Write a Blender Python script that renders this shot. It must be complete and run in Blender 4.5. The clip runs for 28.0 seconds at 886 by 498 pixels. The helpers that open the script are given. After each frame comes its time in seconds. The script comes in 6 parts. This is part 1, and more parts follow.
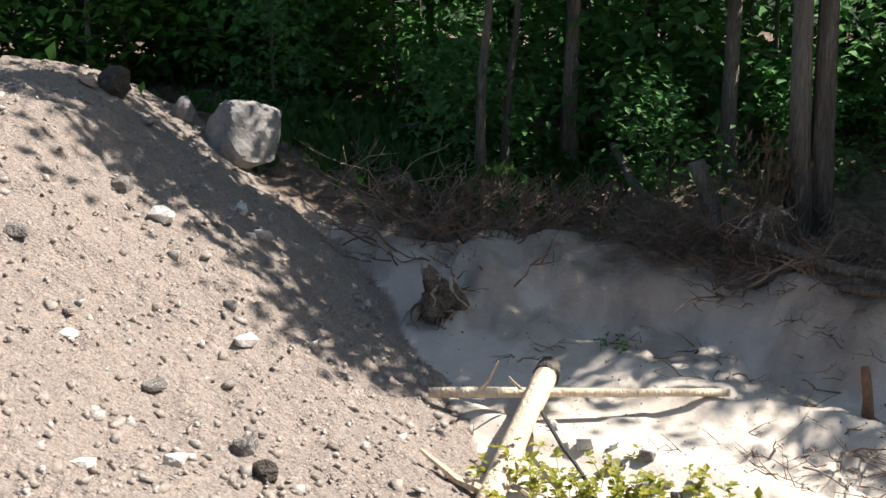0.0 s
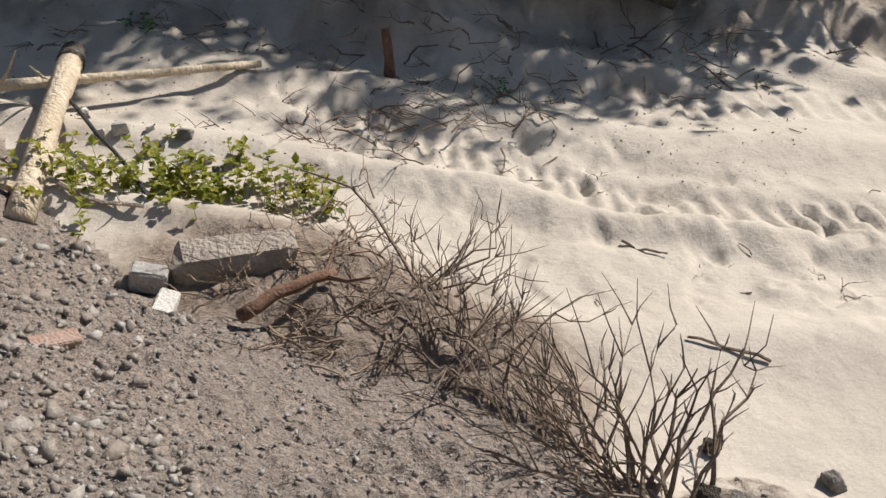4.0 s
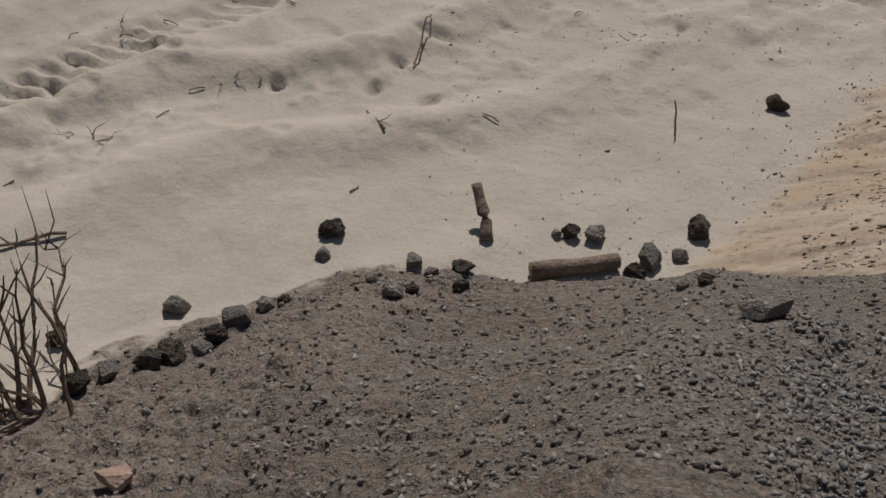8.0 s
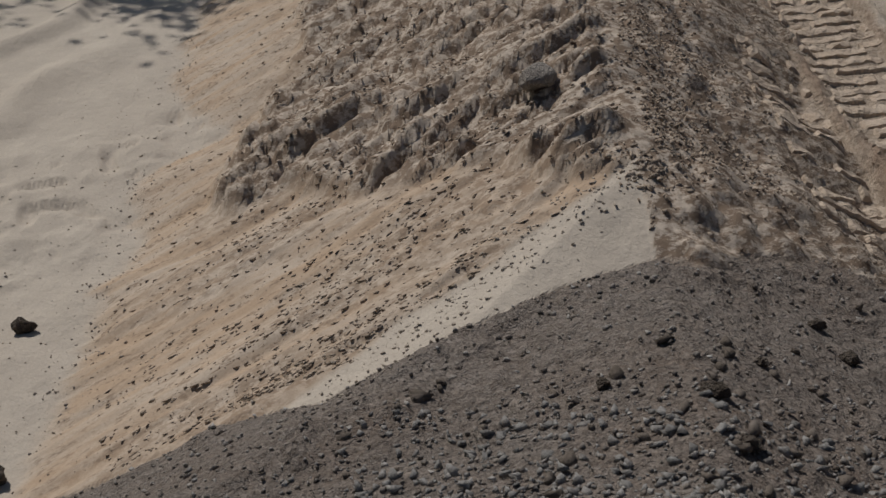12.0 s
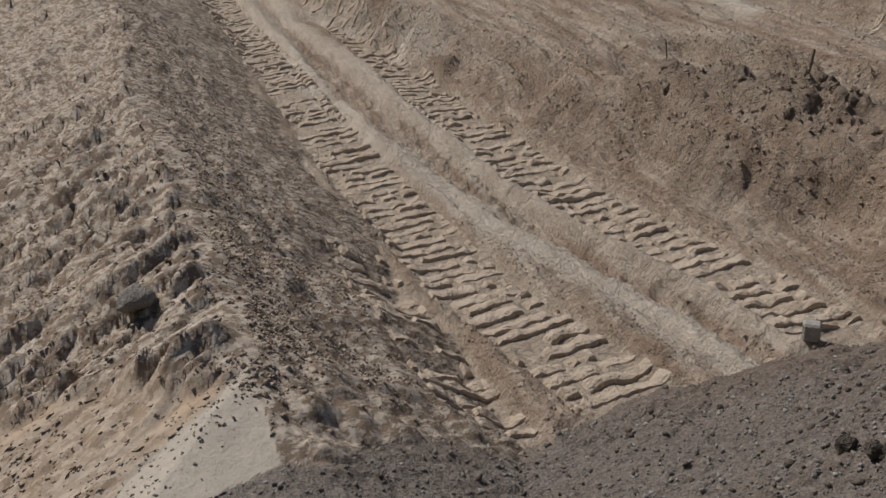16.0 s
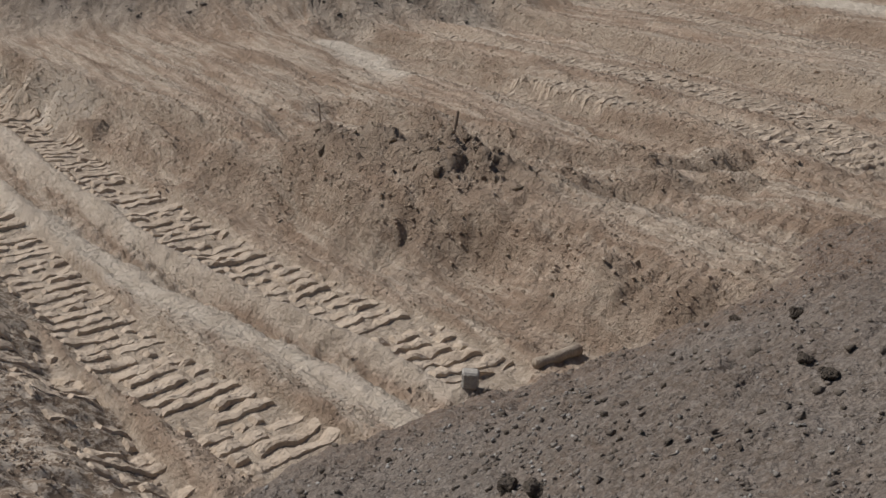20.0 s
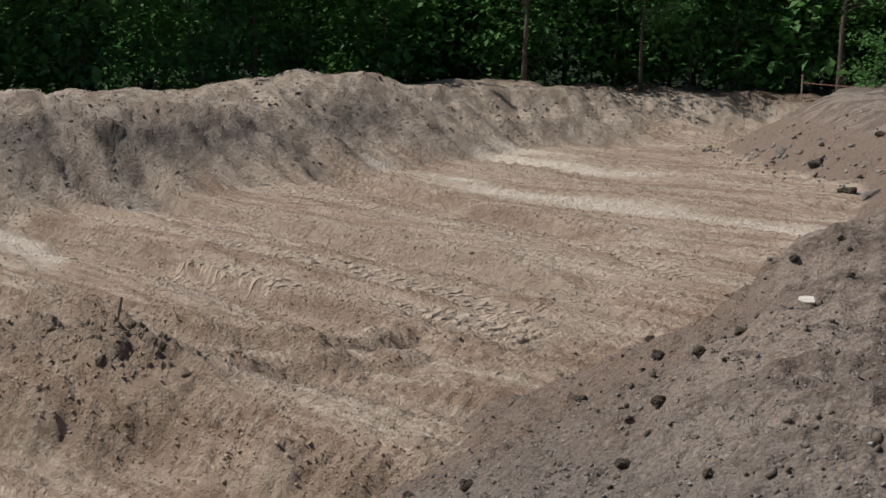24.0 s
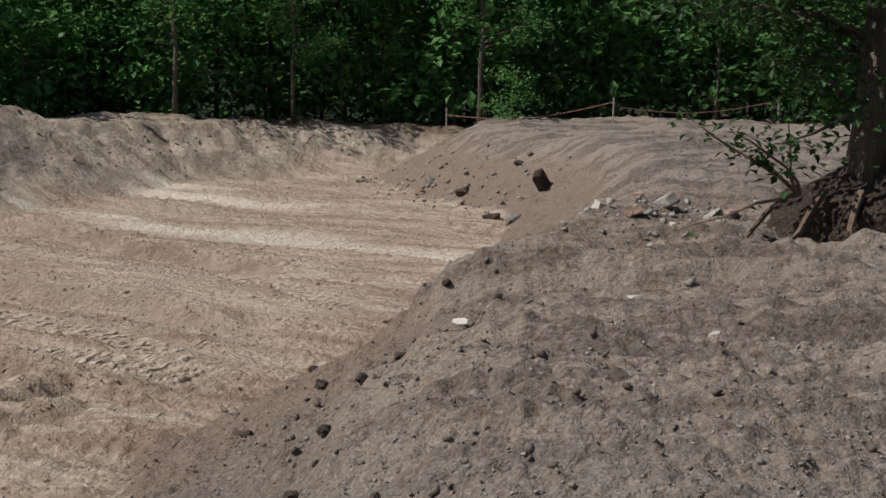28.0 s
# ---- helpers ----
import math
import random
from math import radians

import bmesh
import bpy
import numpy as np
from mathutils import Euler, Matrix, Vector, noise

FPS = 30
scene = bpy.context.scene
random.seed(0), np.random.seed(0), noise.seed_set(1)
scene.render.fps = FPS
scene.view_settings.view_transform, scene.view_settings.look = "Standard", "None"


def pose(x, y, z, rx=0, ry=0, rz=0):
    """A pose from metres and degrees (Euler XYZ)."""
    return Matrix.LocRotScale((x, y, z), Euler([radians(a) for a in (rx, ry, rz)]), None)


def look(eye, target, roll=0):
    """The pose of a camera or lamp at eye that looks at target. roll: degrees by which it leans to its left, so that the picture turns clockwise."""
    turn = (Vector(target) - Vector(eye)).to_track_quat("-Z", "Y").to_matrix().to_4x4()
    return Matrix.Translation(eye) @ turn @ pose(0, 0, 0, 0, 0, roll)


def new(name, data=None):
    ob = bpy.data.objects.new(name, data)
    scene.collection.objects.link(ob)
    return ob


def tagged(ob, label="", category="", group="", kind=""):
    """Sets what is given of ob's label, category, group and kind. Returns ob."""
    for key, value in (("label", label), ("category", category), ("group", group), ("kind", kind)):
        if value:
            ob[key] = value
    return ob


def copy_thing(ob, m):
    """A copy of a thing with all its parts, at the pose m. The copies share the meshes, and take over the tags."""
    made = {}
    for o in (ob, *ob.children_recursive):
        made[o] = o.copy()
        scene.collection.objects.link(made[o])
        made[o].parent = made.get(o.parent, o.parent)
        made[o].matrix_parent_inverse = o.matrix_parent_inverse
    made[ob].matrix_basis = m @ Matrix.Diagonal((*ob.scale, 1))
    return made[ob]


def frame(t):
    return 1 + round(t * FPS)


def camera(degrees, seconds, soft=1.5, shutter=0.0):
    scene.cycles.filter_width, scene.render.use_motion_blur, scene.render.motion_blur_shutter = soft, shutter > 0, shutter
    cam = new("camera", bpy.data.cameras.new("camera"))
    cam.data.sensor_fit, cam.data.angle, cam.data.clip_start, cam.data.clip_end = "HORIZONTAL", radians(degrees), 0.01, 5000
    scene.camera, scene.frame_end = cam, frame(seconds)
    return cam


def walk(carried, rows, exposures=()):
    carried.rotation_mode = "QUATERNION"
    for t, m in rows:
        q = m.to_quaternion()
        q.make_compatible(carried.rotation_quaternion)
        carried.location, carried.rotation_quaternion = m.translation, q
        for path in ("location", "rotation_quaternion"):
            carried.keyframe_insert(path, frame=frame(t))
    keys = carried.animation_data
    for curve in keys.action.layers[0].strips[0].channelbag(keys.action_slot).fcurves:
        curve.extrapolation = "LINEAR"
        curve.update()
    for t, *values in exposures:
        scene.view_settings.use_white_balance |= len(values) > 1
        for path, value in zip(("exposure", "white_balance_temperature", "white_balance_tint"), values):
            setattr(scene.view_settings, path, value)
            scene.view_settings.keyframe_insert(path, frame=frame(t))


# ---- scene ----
cam = camera(41.7, 28.0)
PATH = [
    (0, (0.0, 0.0, 4.6), (-0.0771, 1.9579, 4.1990), -0.36),
    (0.5, (0.0, 0.0, 4.6), (0.0365, 1.9528, 4.1697), -0.08),
    (1, (0.0, 0.0, 4.6), (0.1631, 1.9337, 4.1160), 0.94),
    (1.5, (0.0, 0.0, 4.6), (0.2680, 1.9063, 4.0576), 1.48),
    (2, (0.0, 0.0, 4.6), (0.3169, 1.8766, 3.9852), 2.81),
    (2.5, (0.0, 0.0, 4.6), (0.3732, 1.8442, 3.9221), 3.98),
    (4.5, (0.0, 0.0, 4.6), (0.7702, 1.5612, 3.6155), 0.86),
    (5, (0.0, 0.0, 4.6), (0.8772, 1.4618, 3.5542), -0.73),
    (5.5, (0.0, 0.0, 4.6), (0.9889, 1.3521, 3.5073), -1.94),
    (6, (0.0, 0.0, 4.6), (1.0984, 1.2377, 3.4767), -2.86),
    (6.5, (0.0, 0.0, 4.6), (1.1941, 1.1244, 3.4555), -3.55),
    (7, (0.0, 0.0, 4.6), (1.2859, 0.9967, 3.4369), -4.56),
    (7.5, (0.0, 0.0, 4.6), (1.3634, 0.8831, 3.4333), -5.44),
    (8, (0.0, 0.0, 4.6), (1.4327, 0.7919, 3.4509), -6.29),
    (8.5, (0.0, 0.0, 4.6), (1.4884, 0.6976, 3.4607), -6.87),
    (9, (0.0, 0.0, 4.6), (1.5636, 0.5681, 3.4898), -6.68),
    (9.5, (0.0, 0.0, 4.6), (1.6173, 0.4309, 3.5051), -6.08),
    (10, (0.0, 0.0, 4.6), (1.6539, 0.2748, 3.5095), -6.15),
    (10.5, (0.0, 0.0, 4.6), (1.6902, 0.0957, 3.5350), -5.92),
    (11, (0.0, 0.0, 4.6), (1.7099, -0.1084, 3.5683), -5.40),
    (11.5, (0.0, 0.0, 4.6), (1.7129, -0.2412, 3.5961), -5.82),
    (12, (0.0, 0.0, 4.6), (1.7083, -0.3941, 3.6374), -5.85),
    (12.5, (0.0, 0.0, 4.6), (1.6999, -0.5134, 3.6797), -5.82),
    (13, (0.0, 0.0, 4.6), (1.7003, -0.6087, 3.7407), -5.48),
    (13.5, (0.0, 0.0, 4.6), (1.7034, -0.6909, 3.8120), -5.46),
    (15.5, (0.0, 0.0, 4.6), (1.5880, -0.9966, 3.9036), -4.37),
    (16, (0.0, 0.0, 4.6), (1.5397, -1.0706, 3.9050), -4.73),
    (16.5, (0.0, 0.0, 4.6), (1.4743, -1.1478, 3.8867), -4.73),
    (17, (0.0, 0.0, 4.6), (1.4409, -1.1977, 3.9004), -4.28),
    (17.5, (0.0, 0.0, 4.6), (1.4004, -1.2471, 3.9045), -4.03),
    (18, (0.0, 0.0, 4.6), (1.3637, -1.2962, 3.9217), -3.93),
    (18.5, (0.0, 0.0, 4.6), (1.3093, -1.3629, 3.9457), -3.31),
    (19, (0.0, 0.0, 4.6), (1.2518, -1.4146, 3.9428), -2.91),
    (19.5, (0.0, 0.0, 4.6), (1.2026, -1.4622, 3.9552), -2.06),
    (20, (0.0, 0.0, 4.6), (1.1574, -1.5066, 3.9751), -1.54),
    (20.5, (0.0, 0.0, 4.6), (1.1146, -1.5481, 3.9993), -1.18),
    (21, (0.0, 0.0, 4.6), (1.0648, -1.5907, 4.0206), -0.57),
    (21.5, (0.0, 0.0, 4.6), (0.9963, -1.6477, 4.0592), 0.17),
    (22, (0.0, 0.0, 4.6), (0.9362, -1.6938, 4.0954), 0.11),
    (22.5, (0.0, 0.0, 4.6), (0.8669, -1.7423, 4.1385), 0.27),
    (24.5, (0.0, 0.0, 4.6), (0.6582, -1.8642, 4.2976), 0.35),
    (25, (0.0, 0.0, 4.6), (0.6090, -1.8823, 4.3068), 0.01),
    (25.5, (0.0, 0.0, 4.6), (0.5396, -1.9050, 4.3176), -0.16),
    (26, (0.0, 0.0, 4.6), (0.4629, -1.9258, 4.3223), 0.03),
    (26.5, (0.0, 0.0, 4.6), (0.3554, -1.9491, 4.3268), 0.74),
    (27, (0.0, 0.0, 4.6), (0.2875, -1.9616, 4.3367), 0.56),
    (27.5, (0.0, 0.0, 4.6), (0.2128, -1.9698, 4.3270), 0.94),
    (28, (0.0, 0.0, 4.6), (0.1390, -1.9776, 4.3356), 0.73),
]
walk(cam, [(t, look(eye, target, roll)) for t, eye, target, roll in PATH],
     exposures=[(0.0, 1.12), (2.5, 1.0), (4.5, -0.2), (6.0, -0.6), (8.0, -0.95), (9.0, -1.02), (11.0, -1.05), (13.5, -1.08), (15.5, -0.85), (17.0, -0.68), (20.0, -0.58), (22.0, -0.5), (25.0, -0.4), (28.0, -0.38)])

# ---- light ----
SUN_AZ, SUN_EL = 75.0, 51.0
world = bpy.data.worlds.new("sky")
scene.world = world
world.use_nodes = True
wn = world.node_tree.nodes
sky = wn.new("ShaderNodeTexSky")
sky.sky_type, sky.sun_disc = "NISHITA", False
sky.sun_elevation, sky.sun_rotation = radians(SUN_EL), radians(SUN_AZ)
wn["Background"].inputs["Strength"].default_value = 0.07
world.node_tree.links.new(sky.outputs["Color"], wn["Background"].inputs["Color"])
sun = new("sun", bpy.data.lights.new("sun", "SUN"))
sun.data.energy, sun.data.angle, sun.data.color = 5.0, radians(0.53), (1.0, 0.96, 0.91)
sun_way = Vector((math.sin(radians(SUN_AZ)) * math.cos(radians(SUN_EL)), math.cos(radians(SUN_AZ)) * math.cos(radians(SUN_EL)), math.sin(radians(SUN_EL))))
sun.matrix_world = look(sun_way * 80, (0, 0, 0))


# ---- noise and small tools ----
DICE = np.random.RandomState(3)
SHUFFLE, LEVEL = DICE.permutation(4096), DICE.uniform(-1, 1, 4096)


def vnoise(x, y, seed=0):
    """Smooth noise from -1 to 1, one cell a unit."""
    ix, iy = np.floor(x), np.floor(y)
    u, v = x - ix, y - iy
    u, v = u * u * (3 - 2 * u), v * v * (3 - 2 * v)
    ix, iy = ix.astype(np.int32), iy.astype(np.int32) + 1709 * seed
    p, q = SHUFFLE[ix & 4095] + iy, SHUFFLE[(ix + 1) & 4095] + iy
    a, b = LEVEL[SHUFFLE[p & 4095]], LEVEL[SHUFFLE[q & 4095]]
    c, d = LEVEL[SHUFFLE[(p + 1) & 4095]], LEVEL[SHUFFLE[(q + 1) & 4095]]
    return a + (b - a) * u + (c - a) * v + (a - b - c + d) * u * v


def fbm(x, y, size, octaves=3, seed=0):
    total, gain = 0 * x, 1.0
    for n in range(octaves):
        total = total + gain * vnoise(x / size + 7.3 * n, y / size - 3.1 * n, seed + n)
        size, gain = size / 2.1, gain * 0.5
    return total


def smooth(a, b, x):
    t = np.clip((x - a) / (b - a), 0, 1)
    return t * t * (3 - 2 * t)


def softmax(a, b, k):
    h = np.clip(0.5 + 0.5 * (a - b) / k, 0, 1)
    return b + (a - b) * h + k * h * (1 - h)


def softmin(a, b, k):
    return -softmax(-a, -b, k)


def blocky(n, steps):
    """Noise broken into ledges."""
    q = n * steps
    return (np.floor(q) + smooth(0.7, 1.0, q - np.floor(q))) / steps


def along(line, x, y, reach=None):
    """Distance to a line of points, the run along it and the side (+1: to its left); past reach no care is taken."""
    best, run, side = np.full(x.shape, 1e9), 0 * x, 0 * x
    if reach is not None:
        xs, ys = [q[0] for q in line], [q[1] for q in line]
        if x.min() > max(xs) + reach or x.max() < min(xs) - reach or y.min() > max(ys) + reach or y.max() < min(ys) - reach:
            return best, run, side
    start = 0.0
    for (ax, ay), (bx, by) in zip(line, line[1:]):
        dx, dy = bx - ax, by - ay
        size = math.hypot(dx, dy)
        t = np.clip(((x - ax) * dx + (y - ay) * dy) / size**2, 0, 1)
        d = np.hypot(x - ax - t * dx, y - ay - t * dy)
        near = d < best
        run = np.where(near, start + t * size, run)
        side = np.where(near, np.sign(dx * (y - ay) - dy * (x - ax)), side)
        best = np.where(near, d, best)
        start += size
    return best, run, side


def inside(poly, x, y):
    hit = np.zeros(x.shape, bool)
    for (ax, ay), (bx, by) in zip(poly, poly[1:] + poly[:1]):
        if ay != by:
            hit ^= ((ay > y) != (by > y)) & (x < (bx - ax) * (y - ay) / (by - ay) + ax)
    return hit


# ---- the lie of the land ----
# toe of the gravel bank on which the viewer stands, from the wooded north round to the far south
TOE = [(-30, 27), (-9.8, 21), (-4.7, 17.2), (-3.2, 15.6), (-2.1, 13.9), (-1.1, 12.4), (-0.4, 10.3), (-0.19, 8.9), (0.25, 7.6), (0.59, 6.77), (1.26, 6.13),
       (2.2, 5.18), (2.8, 4.22), (3.54, 4.07), (4.7, 3.05), (5.58, 1.28), (5.42, 0.3), (5.32, -0.45), (5.4, -1.22), (5.42, -2.3), (5.58, -3.15), (5.84, -4.05), (5.73, -5.73),
       (5.36, -6.98), (4.9, -8.1), (4.45, -9.2), (3.9, -10.9), (3.1, -13.0), (2.45, -15.7), (1.8, -19.4), (1.1, -24.6), (0.5, -30),
       (3.3, -34.3), (5.6, -41), (4, -48), (-5, -70)]
BANK = TOE + [(-120, -70), (-120, 27)]
RIDGE = [(3.2, -1.8), (6.2, -2.78), (7.5, -3.2), (10.7, -4.33), (14.2, -5.35), (17.2, -6.6), (28, -10.5)]
TERRACE = [(40, -20), (26, -14.6), (18, -12.3), (12.5, -10.6), (8.8, -10.1), (6.3, -9.8), (5.0, -9.3), (2, -9), (-2, -14), (-2, -60), (40, -60)]
STEP = [(16, -15.2), (12, -13.9), (8.5, -13.6), (5.6, -12.9), (3, -12.4)]
FAR_FOOT = [(60, -10), (26, -14), (18, -18.7), (15.5, -22), (13.2, -29), (11, -38), (7.5, -42), (-5, -46)]
TRACK_B = [(30, -13.9), (26.2, -12.35), (18.1, -9.55), (13.7, -7.95), (10.8, -7.0), (8.4, -6.25), (7.2, -6.05), (5.9, -5.8)]
TRACK_C = [(30, -16.0), (21.8, -13.1), (13.8, -10.05), (10.5, -8.95), (8.5, -8.5), (6.9, -8.2), (5.6, -7.8)]
ROAD = [(30, -14.6), (25.6, -12.9), (16.8, -9.45), (13.3, -8.52), (10.2, -7.65), (8.2, -7.35), (6.8, -7.05), (5.3, -6.7)]
VERGE = [(30, -15.2), (24.1, -12.95), (16.9, -10.5), (11.4, -8.78), (9.1, -8.14), (7.1, -7.76), (5.5, -7.4)]
TRACK_A = [(9.9, -5.75), (8.9, -5.45), (7.9, -5.1), (7.0, -4.85), (6.1, -4.6)]
SAND_TRACK = [(16, 5.5), (10.5, 7.6), (8, 8.0), (6, 8.3), (4.6, 9.0), (3.2, 10.4)]
SAND_RUT = [(12, 3.6), (8.2, 5.6), (6, 6.3), (4.4, 7.0), (3.2, 8.2), (2.2, 9.8)]
SCARPS = [([(13, -13.6), (8.3, -12.9), (6.6, -12.9), (5.3, -13.9)], 0.22), ([(9.2, -11.9), (7.0, -11.6), (6.2, -12.0), (4.7, -12.6)], 0.2), ([(18, -30.5), (13.2, -28.2), (9.3, -25.3), (6.8, -23.7), (4.5, -21.7)], 0.28),
          ([(21, -20.6), (15.3, -18.8), (10.6, -16.4), (8.2, -15.0), (6.0, -14.1)], 0.2), ([(17, -23.5), (12.8, -21.7), (9.8, -20.3), (6.3, -18.8), (4.4, -17)], 0.24), ([(24, -14), (17.8, -12.6), (12.2, -11.3)], 0.2), ([(21, -21.5), (17.7, -20), (14.2, -18.5), (10.9, -16.9)], 0.2)]
TRACK_D = [(16, -23), (10.5, -20.8), (7.3, -19.6), (5.2, -17.8), (4.0, -16.2), (3.4, -15)]
TRACK_F = [(15, -25.6), (10.2, -23.4), (6.4, -21.7), (4.2, -20.2), (2.9, -18.6)]
TRACK_G = [(14.5, -17.6), (11.2, -16.4), (8.2, -15.6), (5.6, -14.9), (4.2, -14.2)]
TRACK_E = [(16, -20.2), (11, -18.5), (8.5, -17.5), (6.0, -16.3), (4.2, -14.6)]
DUST = [(1.0, [(14, -35.4), (10, -34), (6.1, -32.4)]), (0.8, [(12, -36.5), (9, -35.6)]), (1.2, [(9.5, -27.6), (6.8, -26.6), (1.4, -24.2)]), (0.7, [(16.8, -18.3), (13.5, -16.4)]),
        (0.7, [(17.2, -22.3), (13.6, -20.5)]), (0.5, [(24, -13.8), (17, -12.2)]), (0.7, [(13.4, -30), (10.4, -28.8)])]


def ruts(line, half, pitch, slant, x, y, seed):
    """Crawler tracks: pads pressed flat between deep bars, worn off here and there, with low side berms. Gives the height and the strip itself."""
    d, run, side = along(line, x, y, 1.5)
    if d.min() > half + 0.6:
        return 0 * x, 0 * x
    e = d * side
    d = d + 0.06 * fbm(x, y, 0.5, 2, seed)
    q = (run + slant * e) / pitch + 0.14 * fbm(x, y, 0.45, 2, seed + 1)
    k = np.floor(q)
    tooth = q - k
    pad = smooth(0.0, 0.14, tooth) * smooth(0.66, 0.52, tooth)
    own = np.clip(0.75 + 0.55 * vnoise(k * 0.77, e / 0.34, seed + 4) + 0.35 * vnoise(x / 0.13, y / 0.13, seed + 5), 0.12, 1.2)
    worn = np.clip(0.9 + 0.5 * fbm(x, y, 1.3, 2, seed + 2), 0.2, 1.1)
    strip = smooth(half + 0.05, half - 0.05, d)
    height = strip * (-0.085 + 0.135 * worn * own * pad + 0.022 * fbm(x, y, 0.12, 2, seed + 3)) + 0.05 * np.exp(-(((d - half - 0.12) / 0.1) ** 2)) * worn
    return height, strip * (0.35 + 0.65 * pad * own)


def strip_of(line, half, x, y, seed, berm=0.05):
    """A pressed machine track with low side berms; its pads are laid in later. Gives the height and the strip."""
    d = along(line, x, y, 1.5)[0]
    if d.min() > half + 0.6:
        return 0 * x, 0 * x
    d = d + 0.05 * fbm(x, y, 0.5, 2, seed)
    strip = smooth(half + 0.05, half - 0.05, d)
    return strip * (0.02 * fbm(x, y, 0.12, 2, seed + 3) - 0.07) + berm * np.exp(-(((d - half - 0.12) / 0.1) ** 2)), strip


def land_piece(x, y):
    """Height of the ground, and how much of each soil lies there."""
    z = 0.2 + 0.1 * np.log1p(np.exp(np.clip(y * 1.2, -30, 30))) / 1.2 + 0.02 * np.clip(-y - 6, 0, 60) + 0.015 * np.clip(x - 8, 0, 60)
    z = np.minimum(z, 2.6) + 0.06 * fbm(x, y, 5.0, 3, 3)
    z = z + 1.0 * smooth(1.5, -4, x) * smooth(10, 16, y) + 0.5 * smooth(19, 30, y)
    even = z + 0.45 * smooth(-8.6, -10.5, y)
    dirt = np.exp(-((((x - 1.75) * 0.75 + (y - 6.0) * 0.66) / 0.75) ** 2) - (((x - 1.75) * 0.66 - (y - 6.0) * 0.75) / 1.5) ** 2)
    z = z + dirt * (0.16 + 0.1 * fbm(x, y, 0.4, 4, 78))
    # sand hump and eroded lip under the trees
    z = z + 0.3 * np.exp(-(((x - 0.6) / 1.7) ** 2) - ((y - 12.4) / 0.8) ** 2) + 0.3 * np.exp(-(((x - 4.2) / 1.6) ** 2) - ((y - 11.2) / 0.8) ** 2)
    lip, _, side = along([(-2, 13.1), (-0.3, 12.4), (0.9, 12.1), (2.2, 11.55), (2.75, 11.05), (3.7, 10.5), (5.0, 10.4), (6.2, 10.05), (8, 9.8), (10, 9.9), (16, 9)], x, y)
    lip = np.where(side > 0, lip, -lip) + 0.35 * fbm(x, y, 0.8, 3, 31)
    z = z + 0.34 * smooth(-0.25, 0.3, lip) + 0.13 * fbm(x, y, 0.5, 4, 32) * smooth(-1.8, 0.2, lip)
    stain = 0.5 * smooth(-0.15, 0.6, fbm(x, y, 0.55, 4, 33)) * smooth(-2.0, -0.4, lip)
    rough = smooth(-0.3, 0.8, lip)
    # terrace, its mound and the scraped steps beyond
    d, _, _ = along(TERRACE, x, y)
    d = np.where(inside(TERRACE, x, y), d, -d) + 0.2 * fbm(x, y, 0.9, 3, 11)
    terrace = smooth(-0.5, 0.4, d)
    face = np.exp(-((d / 0.45) ** 2))
    z = z + 0.66 * terrace + face * (0.09 * blocky(fbm(x * 1.4, y, 0.5, 4, 12), 3) + 0.03 * np.abs(vnoise(x / 0.12, y / 0.16, 120)))
    mound = np.exp(-(((x - 8.4) / 1.7) ** 2) - ((y + 11.0) / 0.7) ** 2)
    mound = np.clip(mound + 0.5 * np.exp(-(((x - 10.2) / 0.8) ** 2) - ((y + 11.0) / 0.5) ** 2), 0, 1.1)
    z = z + mound * (0.5 + 0.2 * blocky(np.abs(fbm(x, y, 0.55, 4, 13)), 4) + 0.05 * np.abs(vnoise(x / 0.16, y / 0.16, 121)))
    d, _, side = along(STEP, x, y)
    d = np.where(side > 0, d, -d) + 0.15 * fbm(x, y, 0.7, 2, 14)
    z = z - 0.16 * smooth(-0.15, 0.15, d) * np.exp(-((np.maximum(d, 0) / 1.6) ** 2)) * smooth(2, 4, x) * smooth(17, 14, x)
    # scraped floor: long low ribs along the machine's way
    u, v = 0.92 * x - 0.39 * y, 0.39 * x + 0.92 * y
    wv = v + 0.5 * fbm(u / 3, v, 2.2, 2, 15)
    south = smooth(-3.4, -5.2, y + 0.35 * (x - 6))
    ha, sa = strip_of(TRACK_A, 0.36, x, y, 41)
    hb, sb = strip_of(TRACK_B, 0.47, x, y, 44)
    hc, sc = strip_of(TRACK_C, 0.44, x, y, 47)
    hd, sd = strip_of(TRACK_D, 0.42, x, y, 91, 0.01)
    he, se = strip_of(TRACK_E, 0.42, x, y, 94, 0.01)
    hf, sf = strip_of(TRACK_F, 0.4, x, y, 142, 0.01)
    hg, sg = strip_of(TRACK_G, 0.4, x, y, 145, 0.01)
    press = np.clip(sa + sb + sc + 0.6 * (sd + se + sf + sg), 0, 1)
    # cut: faces of the steps, darkened later by colour for their shade
    cut = 0.75 * face * smooth(-0.9, 0.3, fbm(x, y, 0.8, 3, 141))
    for k, (line, tall) in enumerate(SCARPS):
        d, run, side = along(line, x, y, 5)
        if d.min() > 5:
            continue
        d = np.where(side > 0, -d, d) + 0.1 * fbm(x, y, 0.9, 3, 97 + k)
        ends = smooth(0, 0.8, run) * smooth(0, 0.5, 1e-3 + sum(math.dist(a, b) for a, b in zip(line, line[1:])) - run)
        z = z - 1.1 * tall * ends * smooth(-0.12, 0.1, d) * np.exp(-((np.maximum(d, 0) / 1.1) ** 2)) + 0.4 * tall * ends * np.exp(-(((d + 0.3) / 0.3) ** 2))
